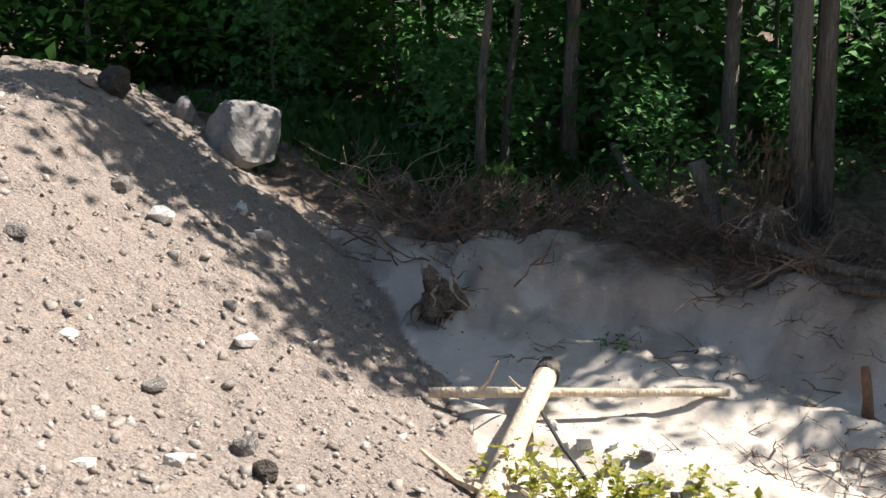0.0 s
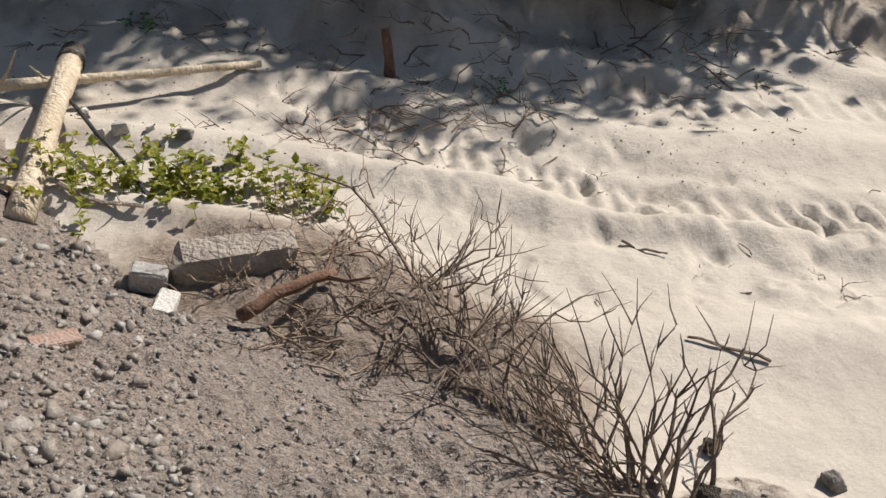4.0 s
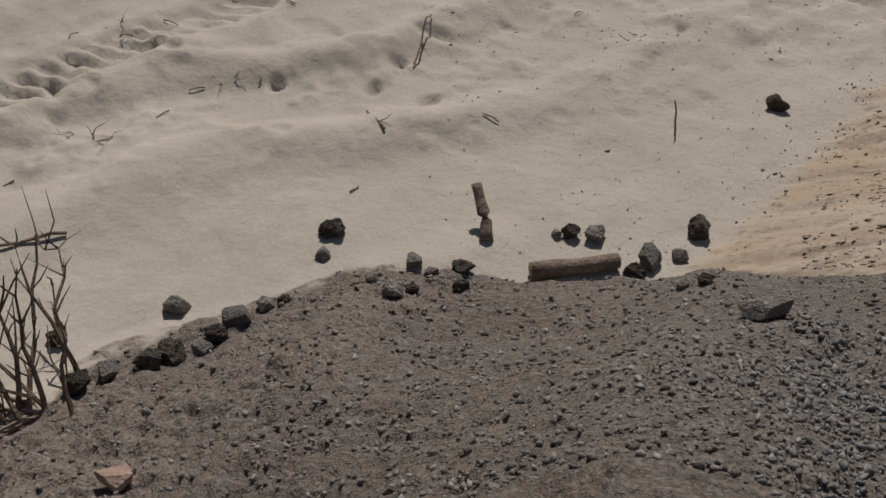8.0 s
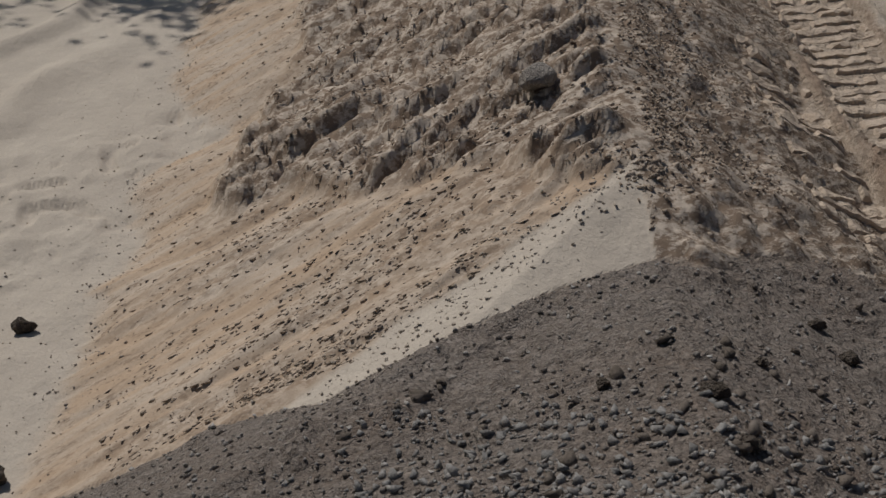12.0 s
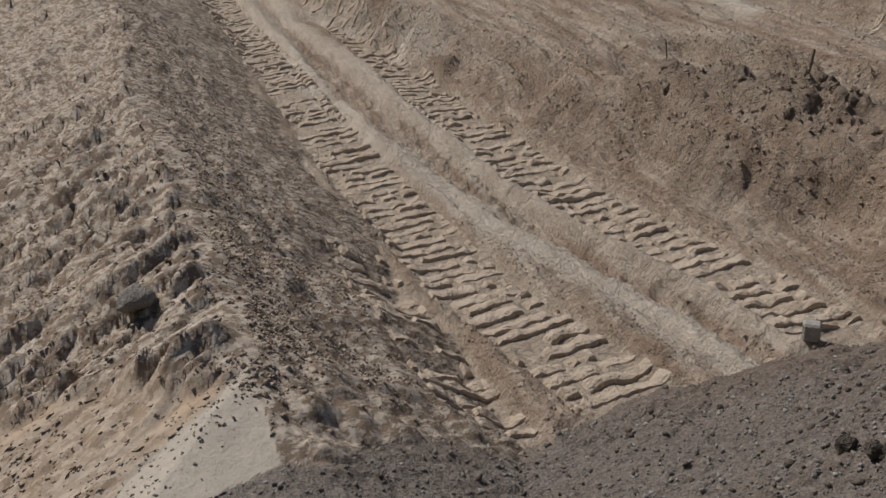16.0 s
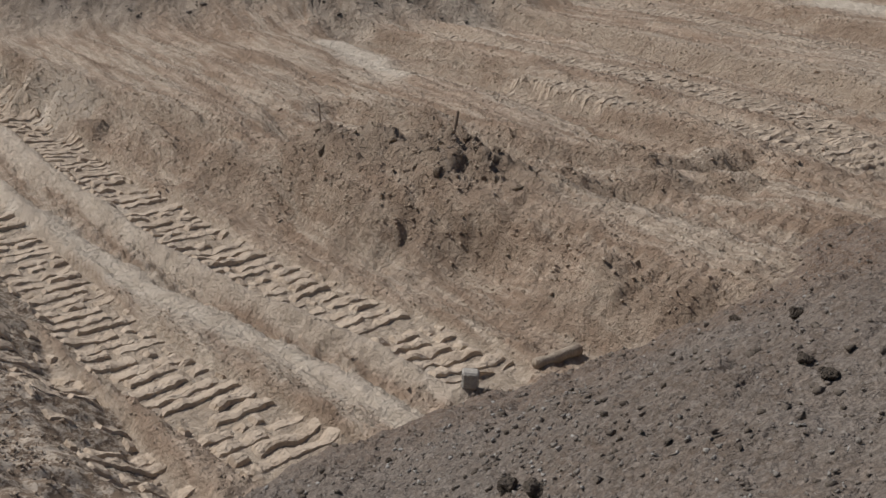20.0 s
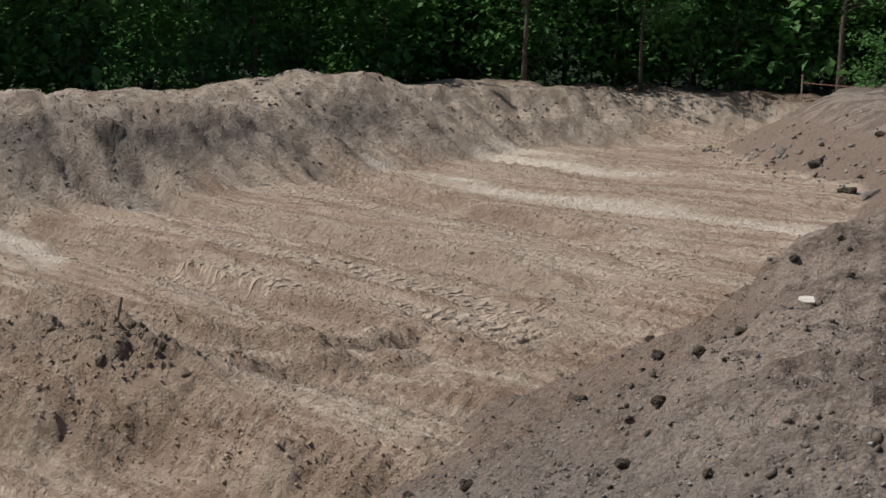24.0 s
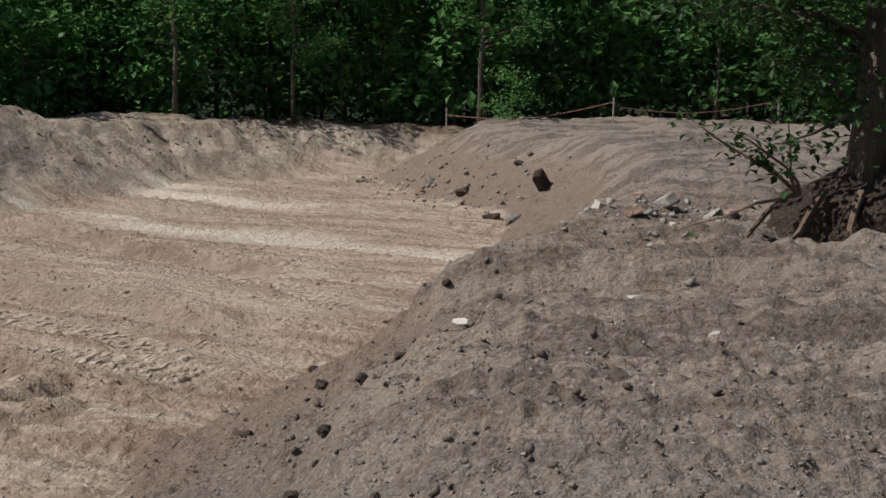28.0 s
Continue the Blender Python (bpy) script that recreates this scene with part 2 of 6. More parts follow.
        cut = np.maximum(cut, 0.75 * ends * np.exp(-(((d - 0.02) / 0.16) ** 2)))
    near = smooth(24, 13, np.hypot(x, y))
    ribs = 1.3 * (0.12 * (np.abs(vnoise(u / 8.0, wv / 1.0, 16)) - 0.3) + 0.075 * blocky(vnoise(u / 6.0, wv / 0.42, 17), 2) + 0.045 * vnoise(u / 3.0, wv / 0.16, 19))
    lumps = 0.03 * fbm(x, y, 0.3, 3, 18) + near * (0.035 * np.abs(vnoise(x / 0.1, y / 0.1, 79)) + 0.04 * np.abs(vnoise(x / 0.24, y / 0.24, 80))) + (1 - near) * 0.05 * np.abs(vnoise(u / 0.6, v / 0.25, 122))
    z = z + south * (ribs * (0.25 + 0.75 * terrace) + lumps * (0.5 + 0.5 * near)) * (1 - 0.9 * np.clip(1.5 * press, 0, 1))
    bars = smooth(0.3, 0.7, np.abs(((u + 0.3 * vnoise(u, v, 19)) / 0.24) % 1.0 - 0.5) * 2)
    lanes = smooth(0.05, 0.3, vnoise(u / 14.0, wv / 0.7, 20))
    z = z + south * terrace * lanes * near * 0.05 * bars + ha + hb + hc + 0.3 * (hd + he + hf + hg)
    # trodden way: a pale ribbon, a crumbling ditch and a smooth verge
    d, run, side = along(ROAD, x, y)
    e, run1, side1 = along(VERGE, x, y)
    way = d + 0.05 * fbm(x, y, 0.5, 2, 50)
    verge = e + 0.05 * fbm(x, y, 0.5, 2, 51)
    ribbon, lane = smooth(0.3, 0.2, way), smooth(0.26, 0.16, verge)
    ditch = np.clip((side > 0) * (side1 < 0), 0, 1) * smooth(0.12, 0.24, way) * smooth(0.05, 0.2, verge)
    ditch = np.maximum(ditch, (side1 < 0) * (side > 0) * smooth(0.45, 0.2, e + d - 0.3) * smooth(0.1, 0.24, way) * smooth(0.05, 0.2, verge))
    z = z + south * (ribbon * (0.03 - 0.05 * np.exp(-(((way - 0.12) / 0.03) ** 2)) - lumps * 0.7) + lane * (0.05 - lumps * 0.7) - ditch * (0.17 - 0.1 * np.abs(vnoise(x / 0.12, y / 0.12, 123)) - 0.05 * fbm(x, y, 0.25, 2, 124)))
    # pale sand: soft drifts, two machine tracks and prints
    sand = (1 - south) * (1 - 0.75 * rough) * (1 - 0.8 * smooth(0.25, 0.6, dirt))
    hs, ss = ruts(SAND_TRACK, 0.24, 0.2, 0.0, x, y, 53)
    hr, sr = ruts(SAND_RUT, 0.22, 0.2, 0.5, x, y, 56)
    w2 = 0.55 * x + 0.83 * y + 0.5 * fbm(x, y, 2.5, 2, 59)
    drift = np.abs((w2 / 1.5) % 1.0 - 0.35)
    z = z + sand * (0.3 * hs + 0.5 * hr + 0.11 * smooth(0.3, 0.0, drift) * smooth(0.0, 2.5, y - 1.6 + 0.3 * (x - 6)) + 0.07 * blocky(fbm(x, y, 1.2, 2, 84), 2) * np.exp(-(((y - 7.2 + 0.2 * x) / 1.2) ** 2)) - 0.02 + 0.012 * fbm(x, y, 0.5, 3, 60))
    cells = vnoise(x / 0.23, y / 0.23, 61)
    prints = smooth(0.55, 0.85, cells) * np.exp(-((((x - 9.3) + 0.9 * (y - 1.6)) / 1.3) ** 2)) * sand
    z = z - 0.06 * prints + 0.05 * sand * np.exp(-((((x - 9.3) + 0.9 * (y - 1.6)) / 1.5) ** 2)) * np.clip(fbm(x, y, 0.3, 3, 125), 0, 1)
    # spoil ridge: smooth sand run out below, crusted crest
    d, run, side = along(RIDGE, x, y)
    wild = fbm(x, y, 0.5, 3, 6)
    north = side > 0
    slip = run + np.where(north, 0.61, 0.25) * d + 0.04 * wild
    crest = 1.34 + 0.028 * np.maximum(run - 3.16, 0) - 0.24 * np.maximum(3.36 - run - np.where(north, 1.3, 0.3) * d, 0) + 0.09 * smooth(3.4, 4.2, run) * fbm(run, 0 * run, 1.1, 3, 5)
    crust = np.where(north, smooth(0.25, -0.1, d + 0.35 * fbm(x, y, 0.9, 3, 62) - np.clip(0.45 + 0.9 * (slip - 3.6), 0, 3.0)), 0.0)
    streak = fbm(run + 0.61 * d, d / 7.0, 0.17, 3, 63)
    shards = np.maximum(crust, smooth(-0.4, 0.5, fbm(slip, d / 2, 0.5, 2, 90)) * 0.65) * smooth(4.2, 2.6, d)
    plain = crest - np.where(north, 0.265, 0.66) * d
    tongue = np.where(north, smooth(0.05, -0.05, slip - 3.44 + 0.22 * d + 0.08 * fbm(x, y, 0.35, 2, 126)), 0.0) * smooth(3.4, 2.2, d)
    ledge = blocky(np.abs(vnoise(slip / 0.26, d / 0.8, 64)) + 0.35 * np.abs(vnoise(slip / 0.1, d / 0.3, 89)), 3)
    scree = np.abs(vnoise(slip / 0.09, d / 0.2, 85)) * smooth(-0.1, 0.5, fbm(slip, d / 3, 0.5, 2, 127))
    rubbly = 0.06 * np.abs(vnoise(x / 0.24, y / 0.24, 65)) + 0.03 * np.abs(vnoise(x / 0.1, y / 0.1, 64)) + 0.08 * np.abs(vnoise(run / 0.5, d / 0.3, 128))
    ridge = plain + smooth(-0.04, 0.22, d) * np.where(north, (1 - tongue) * (0.025 * streak + 0.07 * shards * scree + crust * (0.03 + 0.2 * ledge)), (1 - tongue) * rubbly)
    ridge = ridge + np.exp(-(((run - 3.2) / 0.5) ** 2)) * 0.03 * np.abs(wild)
    on_ridge = smooth(-0.03, 0.05, ridge - z)
    z = np.maximum(ridge, z)
    # far spoil bank
    d, run2, side2 = along(FAR_FOOT, x, y)
    far = np.where(side2 > 0, 1, -1) * d
    top = 3.3 + 0.55 * np.exp(-(((run2 - 62) / 8) ** 2)) + 0.3 * fbm(run2, 0 * run2, 5, 3, 8) + 0.2 * blocky(fbm(x, y, 1.6, 3, 66), 3)
    gully = fbm(run2, far / 5.0, 1.6, 4, 67)
    soil = smooth(0.25, -0.25, 0.02 * (run2 - 60) + 0.35 * gully) * smooth(0.6, 2.4, far + 0.8 * gully)
    rise = np.maximum(0.47 * far + (0.16 * gully + 0.16 * blocky(fbm(x, y, 0.9, 4, 81), 3) + 0.1 * np.abs(vnoise(x / 0.4, y / 0.4, 104))) * smooth(-0.5, 2, far), 0)
    z = softmin(z + rise, np.maximum(top - 0.12 * np.maximum(far - 7, 0), 2.4), 0.25)
    on_far = smooth(0.0, 1.5, far + gully)
    # added rise all round, closes the low sky behind the trees
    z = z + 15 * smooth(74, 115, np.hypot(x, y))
    # the gravel bank
    d, run3, _ = along(TOE, x, y)
    s = np.where(inside(BANK, x, y), d, -d) + 0.10 * fbm(x, y, 1.1, 4, 21)
    crown = 3.0 + 0.11 * np.clip(y - 4, 0, 9) - 0.25 * np.clip(y - 15, 0, 4) + 0.013 * np.clip(-y - 4, 0, 45) + 0.05 * fbm(x, y, 2.5, 3, 22)
    steep = 0.42 + 0.25 * smooth(7, 11, y) + 0.17 * smooth(-4, -8, y)
    spill = 0.9 * np.minimum(s, 0)
    draped = np.where(s > -0.3, plain + 0.03 + 0.42 * s + spill, -9)
    bank = softmin(softmax(even + steep * s + spill + 0.1 * np.clip(s - 2, 0, 3), draped, 0.08), crown, 0.3)
    lump = fbm(x, y, 0.7, 2, 68)
    coarse = 0.6 + 0.5 * smooth(-0.2, 0.5, vnoise(x / 1.4, y / 1.4, 75))
    coarse = coarse * (1 - 0.6 * smooth(4.2, 2.2, np.abs(y + 0.6)))
    bank = bank + 0.035 * lump + coarse * (0.045 * np.abs(vnoise(x / 0.19, y / 0.19, 69)) + 0.034 * np.abs(vnoise(x / 0.085, y / 0.085, 76)) + 0.016 * vnoise(x / 0.045, y / 0.045, 77)) + 0.05 * np.clip(fbm(x, y, 0.22, 2, 70) - 0.45, 0, 1)
    bank = bank + 0.10 * smooth(-4, -7, y) * smooth(0.1, 0.5, s) * smooth(3.3, 2.6, bank) * np.abs(vnoise(x / 0.23, y / 0.23, 105))
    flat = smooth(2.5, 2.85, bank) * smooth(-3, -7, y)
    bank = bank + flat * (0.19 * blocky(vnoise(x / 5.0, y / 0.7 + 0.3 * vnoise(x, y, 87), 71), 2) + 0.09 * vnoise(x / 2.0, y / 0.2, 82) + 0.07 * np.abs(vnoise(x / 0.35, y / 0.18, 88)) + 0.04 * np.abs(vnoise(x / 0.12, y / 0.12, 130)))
    # far out the bank climbs with the same added rise
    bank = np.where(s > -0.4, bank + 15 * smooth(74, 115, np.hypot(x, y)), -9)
    on_bank = smooth(-0.03, 0.03, bank - z)
    z = np.maximum(bank, z)
    dust = np.maximum(ribbon * (0.75 + 0.25 * vnoise(u / 2, v / 0.15, 72)), 0.55 * lane)
    for wide, line in DUST:
        d = along(line, x, y, 3)[0]
        if d.min() > 3:
            continue
        d = d + 0.25 * fbm(u / 3, v, 0.6, 3, 73)
        dust = np.maximum(dust, smooth(wide, 0.2 * wide, d))
    brown = smooth(-4.5, -10, y + 1.5 * fbm(x, y, 3, 2, 74)) * np.maximum(smooth(3.05, 2.6, z - 0.013 * np.clip(-y - 4, 0, 45)), smooth(-19, -15, y + 2 * fbm(x, y, 2, 2, 83)) * smooth(-3.5, -1.5, x))
    keep = 1 - on_bank
    # wood: far ground darkened as if it lay in the trees' shade
    return z, dict(bank=on_bank, flat=flat * on_bank, clay_shade=np.clip(np.maximum(mound * 1.4, cut), 0, 1) * keep * (1 - on_ridge), heap=on_bank * smooth(1.0, 4.8, y + 0.8 * lump), wood=smooth(56, 66, np.hypot(x, y)), dirt=smooth(0.1, 0.4, dirt), brown=brown * on_bank, ridge=on_ridge * keep * (1 - tongue), crust=np.maximum(np.maximum(crust, 0.85 * shards), np.where(north, 0, 1)) * on_ridge * keep * (1 - tongue), far=on_far * keep, topsoil=soil * on_far * keep * smooth(0.25, 0.75, top - z + 0.3 * gully),
                   # litter past y 15 covers the bank too, its dark colour standing for shade
                   sand=np.maximum(sand, tongue * on_ridge) * keep, dust=np.clip(dust, 0, 1) * south * keep, press=press * keep * (1 - on_ridge), litter=np.maximum(np.maximum(rough, stain) * (1 - south) * keep, np.maximum(smooth(15.1, 15.9, y + 0.1 * x + 0.3 * lump), smooth(45.5, 47.5, np.hypot(x, y)))))


def land(x, y):
    """The same for any number of places, a few thousand at a time."""
    shape = np.shape(x)
    x, y = np.ravel(x).astype(float), np.ravel(y).astype(float)
    made = [land_piece(x[k:k + 12000], y[k:k + 12000]) for k in range(0, len(x), 12000)]
    return np.concatenate([m[0] for m in made]).reshape(shape), {n: np.concatenate([m[1][n] for m in made]).reshape(shape) for n in made[0][1]}


SHEET = {}


def ground_z(x, y):
    """Height of the finished ground sheet, between its nearest points."""
    az, rad, z = SHEET["az"], SHEET["rad"], SHEET["z"]
    a, r = math.degrees(math.atan2(x - 0.05, y + 0.03)), math.hypot(x - 0.05, y + 0.03)
    a = a + 360 if a < az[0] else a
    j = int(np.searchsorted(az, a)) - 1
    wide = (az[j + 1] if j + 1 < len(az) else az[0] + 360) - az[j]
    u, k = (a - az[j]) / wide, (j + 1) % len(az)
    return float(np.interp(r, rad[:, j], z[:, j]) * (1 - u) + np.interp(r, rad[:, k], z[:, k]) * u)


# ---- materials ----
def nodes_of(name, rough=0.9):
    m = bpy.data.materials.new(name)
    m.use_nodes = True
    nt = m.node_tree
    nt.nodes["Principled BSDF"].inputs["Roughness"].default_value = rough
    nt.nodes["Principled BSDF"].inputs["Specular IOR Level"].default_value = 0.25
    return m, nt, nt.nodes["Principled BSDF"]


def mix(nt, factor, a, b, blend="MIX"):
    """A colour mix; each of the three may be a value or a socket."""
    n = nt.nodes.new("ShaderNodeMix")
    n.data_type, n.blend_type = "RGBA", blend
    for key, v in (("Factor", factor), ("A", a), ("B", b)):
        if isinstance(v, bpy.types.NodeSocket):
            nt.links.new(v, n.inputs[key])
        else:
            n.inputs[key].default_value = v if key == "Factor" else (*v, 1)
    return n.outputs["Result"]


def grain(nt, scale, detail=4, rough=0.6, lo=0.35, hi=0.65, stretch=None, kind="noise"):
    """Noise in world metres, as a factor from 0 to 1."""
    co = nt.nodes.new("ShaderNodeNewGeometry").outputs["Position"]
    if stretch:
        mp = nt.nodes.new("ShaderNodeMapping")
        mp.vector_type = "TEXTURE"
        mp.inputs["Rotation"].default_value = (0, 0, stretch[0])
        mp.inputs["Scale"].default_value = stretch[1]
        nt.links.new(co, mp.inputs["Vector"])
        co = mp.outputs["Vector"]
    if kind == "noise":
        n = nt.nodes.new("ShaderNodeTexNoise")
        n.inputs["Detail"].default_value, n.inputs["Roughness"].default_value = detail, rough
        out = n.outputs["Fac"]
    else:
        n = nt.nodes.new("ShaderNodeTexVoronoi")
        out = n.outputs["Color"] if kind == "cell" else n.outputs["Distance"]
    n.inputs["Scale"].default_value = scale
    nt.links.new(co, n.inputs["Vector"])
    mr = nt.nodes.new("ShaderNodeMapRange")
    mr.inputs["From Min"].default_value, mr.inputs["From Max"].default_value = lo, hi
    nt.links.new(out, mr.inputs["Value"])
    return mr.outputs["Result"]


SOILS = ["bank", "flat", "clay_shade", "heap", "wood", "dirt", "brown", "ridge", "crust", "far", "topsoil", "sand", "dust", "press", "litter"]


def mask(nt, name):
    k = SOILS.index(name)
    n = nt.nodes.new("ShaderNodeAttribute")
    n.attribute_name = "soil_" + "abcdef"[k // 3]
    parts = nt.nodes.new("ShaderNodeSeparateXYZ")
    nt.links.new(n.outputs["Vector"], parts.inputs[0])
    return parts.outputs[k % 3]


def times(nt, a, b, op="MULTIPLY"):
    n = nt.nodes.new("ShaderNodeMath")
    n.operation = op
    for i, v in enumerate((a, b)):
        if isinstance(v, bpy.types.NodeSocket):
            nt.links.new(v, n.inputs[i])
        else:
            n.inputs[i].default_value = v
    return n.outputs[0]


def bump(nt, b, height, strength, distance):
    n = nt.nodes.new("ShaderNodeBump")
    n.inputs["Strength"].default_value, n.inputs["Distance"].default_value = strength, distance
    nt.links.new(height, n.inputs["Height"])
    nt.links.new(n.outputs["Normal"], b.inputs["Normal"])


def ground_material():
    m, nt, b = nodes_of("ground_soil", 0.95)
    big, mid, small = grain(nt, 0.6, 4, 0.6, 0.4, 0.6), grain(nt, 3.2, 5, 0.65, 0.42, 0.58), grain(nt, 15, 5, 0.75, 0.42, 0.58)
    pebble, speck = grain(nt, 30, kind="cell", lo=0.1, hi=0.9), grain(nt, 48, 4, 0.75, 0.44, 0.6)
    crumb = grain(nt, 13, kind="dome", lo=0.65, hi=0.05)
    ribs = grain(nt, 1.0, 5, 0.65, 0.45, 0.57, (radians(-23), (3.0, 0.32, 1)))
    # tan pit floor
    c = mix(nt, mid, (0.55, 0.42, 0.322), (0.63, 0.505, 0.4))
    c = mix(nt, times(nt, ribs, 0.85), c, (0.345, 0.24, 0.17))
    lanes = grain(nt, 1.0, 5, 0.7, 0.48, 0.57, (radians(-23), (5.0, 0.55, 1)))
    c = mix(nt, times(nt, lanes, 0.8), c, (0.66, 0.56, 0.455))
    fine = grain(nt, 1.0, 4, 0.7, 0.45, 0.56, (radians(-23), (0.9, 0.09, 1)))
    c = mix(nt, times(nt, fine, 0.5), c, (0.3, 0.215, 0.155))
    c = mix(nt, times(nt, small, 0.35), c, (0.3, 0.225, 0.165))
    c = mix(nt, times(nt, mask(nt, "press"), 0.75), c, mix(nt, small, (0.60, 0.505, 0.405), (0.46, 0.37, 0.285)))
    c = mix(nt, times(nt, mask(nt, "dust"), 0.95), c, mix(nt, mid, (0.76, 0.67, 0.565), (0.64, 0.55, 0.45)))
    # darker soil of the mound, and painted shade on the step faces
    c = mix(nt, times(nt, mask(nt, "clay_shade"), 0.8), c, mix(nt, mid, (0.26, 0.195, 0.145), (0.37, 0.29, 0.22)))
    # pale sand
    s = mix(nt, big, (0.545, 0.475, 0.395), (0.59, 0.52, 0.435))
    s = mix(nt, times(nt, mid, 0.4), s, (0.475, 0.415, 0.35))
    s = mix(nt, times(nt, speck, 0.14), s, (0.25, 0.2, 0.16))
    c = mix(nt, mask(nt, "sand"), c, s)
    c = mix(nt, mask(nt, "dirt"), c, mix(nt, small, (0.36, 0.285, 0.225), (0.25, 0.19, 0.145)))
    l = mix(nt, mid, (0.12, 0.082, 0.058), (0.3, 0.225, 0.17))
    l = mix(nt, times(nt, small, 0.7), l, (0.17, 0.115, 0.08))
    # spoil ridge
    fall = grain(nt, 1.0, 5, 0.6, 0.4, 0.6, (radians(103), (1.3, 0.2, 1)))
    r = mix(nt, fall, (0.50, 0.37, 0.26), (0.55, 0.46, 0.37))
    r = mix(nt, times(nt, big, 0.3), r, (0.44, 0.325, 0.23))
    bits = grain(nt, 1.0, 4, 0.7, 0.55, 0.62, (radians(103), (0.13, 0.055, 0.1)))
    r = mix(nt, times(nt, bits, 0.75), r, (0.26, 0.19, 0.135))
    r = mix(nt, times(nt, speck, 0.25), r, (0.33, 0.24, 0.17))
    shard = grain(nt, 1.0, 5, 0.75, 0.46, 0.54, (radians(103), (0.13, 0.09, 0.12)))
    k = mix(nt, shard, (0.235, 0.172, 0.124), (0.57, 0.485, 0.4))
    k = mix(nt, times(nt, small, 0.4), k, (0.2, 0.15, 0.11))
    r = mix(nt, mask(nt, "crust"), r, k)
    c = mix(nt, mask(nt, "ridge"), c, r)
    # far spoil bank
    spill = grain(nt, 1.0, 6, 0.7, 0.44, 0.56, (radians(-60), (2.2, 0.7, 1)))
    f = mix(nt, spill, (0.36, 0.285, 0.22), (0.56, 0.465, 0.375))
    f = mix(nt, times(nt, mid, 0.45), f, (0.22, 0.175, 0.14))
    f = mix(nt, mask(nt, "topsoil"), f, mix(nt, spill, (0.12, 0.1, 0.085), (0.24, 0.2, 0.17)))
    c = mix(nt, mask(nt, "far"), c, f)
    # gravel bank
    g = mix(nt, big, (0.24, 0.183, 0.143), (0.305, 0.257, 0.219))
    g = mix(nt, times(nt, mid, 0.4), g, (0.22, 0.185, 0.158))
    g = mix(nt, mask(nt, "brown"), g, mix(nt, mid, (0.225, 0.152, 0.107), (0.3, 0.222, 0.17)))
    g = mix(nt, mask(nt, "heap"), g, mix(nt, mid, (0.44, 0.34, 0.275), (0.37, 0.295, 0.242)))
    # stripes on the flat top: light and shade of the ruts put into colour
    line_shade = grain(nt, 1.0, 5, 0.7, 0.46, 0.54, (0.03, (3.6, 0.34, 1)))
    g = mix(nt, times(nt, mask(nt, "flat"), 0.85), g, mix(nt, line_shade, (0.105, 0.073, 0.054), (0.35, 0.28, 0.225)))
    g = mix(nt, times(nt, mask(nt, "brown"), times(nt, 0.5, times(nt, mask(nt, "flat"), 0.35), "SUBTRACT")), g, (0.3, 0.205, 0.145))
    g = mix(nt, times(nt, pebble, 0.45), g, (0.44, 0.395, 0.355))
    g = mix(nt, times(nt, speck, 0.55), g, (0.1, 0.08, 0.066))
    c = mix(nt, mask(nt, "bank"), c, g)
    c = mix(nt, mask(nt, "litter"), c, l)
    # near-black green: shade under the far woods put into the ground colour
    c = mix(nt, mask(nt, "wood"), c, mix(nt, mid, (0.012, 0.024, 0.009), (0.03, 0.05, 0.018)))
    nt.links.new(c, b.inputs["Base Color"])
    lumpy = grain(nt, 7, 3, 0.55, 0.38, 0.62)
    h = times(nt, times(nt, times(nt, small, 0.5), times(nt, lumpy, 1.1), "ADD"), times(nt, times(nt, speck, 0.12), times(nt, crumb, 0.25), "ADD"), "ADD")
    h = times(nt, h, times(nt, shard, times(nt, mask(nt, "crust"), 0.35)), "ADD")
    h = times(nt, h, times(nt, 1.0, times(nt, mask(nt, "flat"), 0.45), "SUBTRACT"))
    h = times(nt, h, times(nt, 1.0, times(nt, times(nt, mask(nt, "ridge"), times(nt, 1.0, mask(nt, "crust"), "SUBTRACT")), 0.6), "SUBTRACT"))
    h = times(nt, h, times(nt, pebble, times(nt, mask(nt, "bank"), 0.3)), "ADD")
    h = times(nt, h, times(nt, 1.0, times(nt, mask(nt, "sand"), 0.85), "SUBTRACT"))
    clods = grain(nt, 5.5, 6, 0.75, 0.38, 0.62)
    loose = times(nt, times(nt, 1.0, times(nt, mask(nt, "sand"), 0.95), "SUBTRACT"), times(nt, 1.0, times(nt, mask(nt, "bank"), 0.05), "SUBTRACT"))
    h = times(nt, h, times(nt, clods, times(nt, loose, 0.7)), "ADD")
    bump(nt, b, h, 0.95, 0.026)
    return m


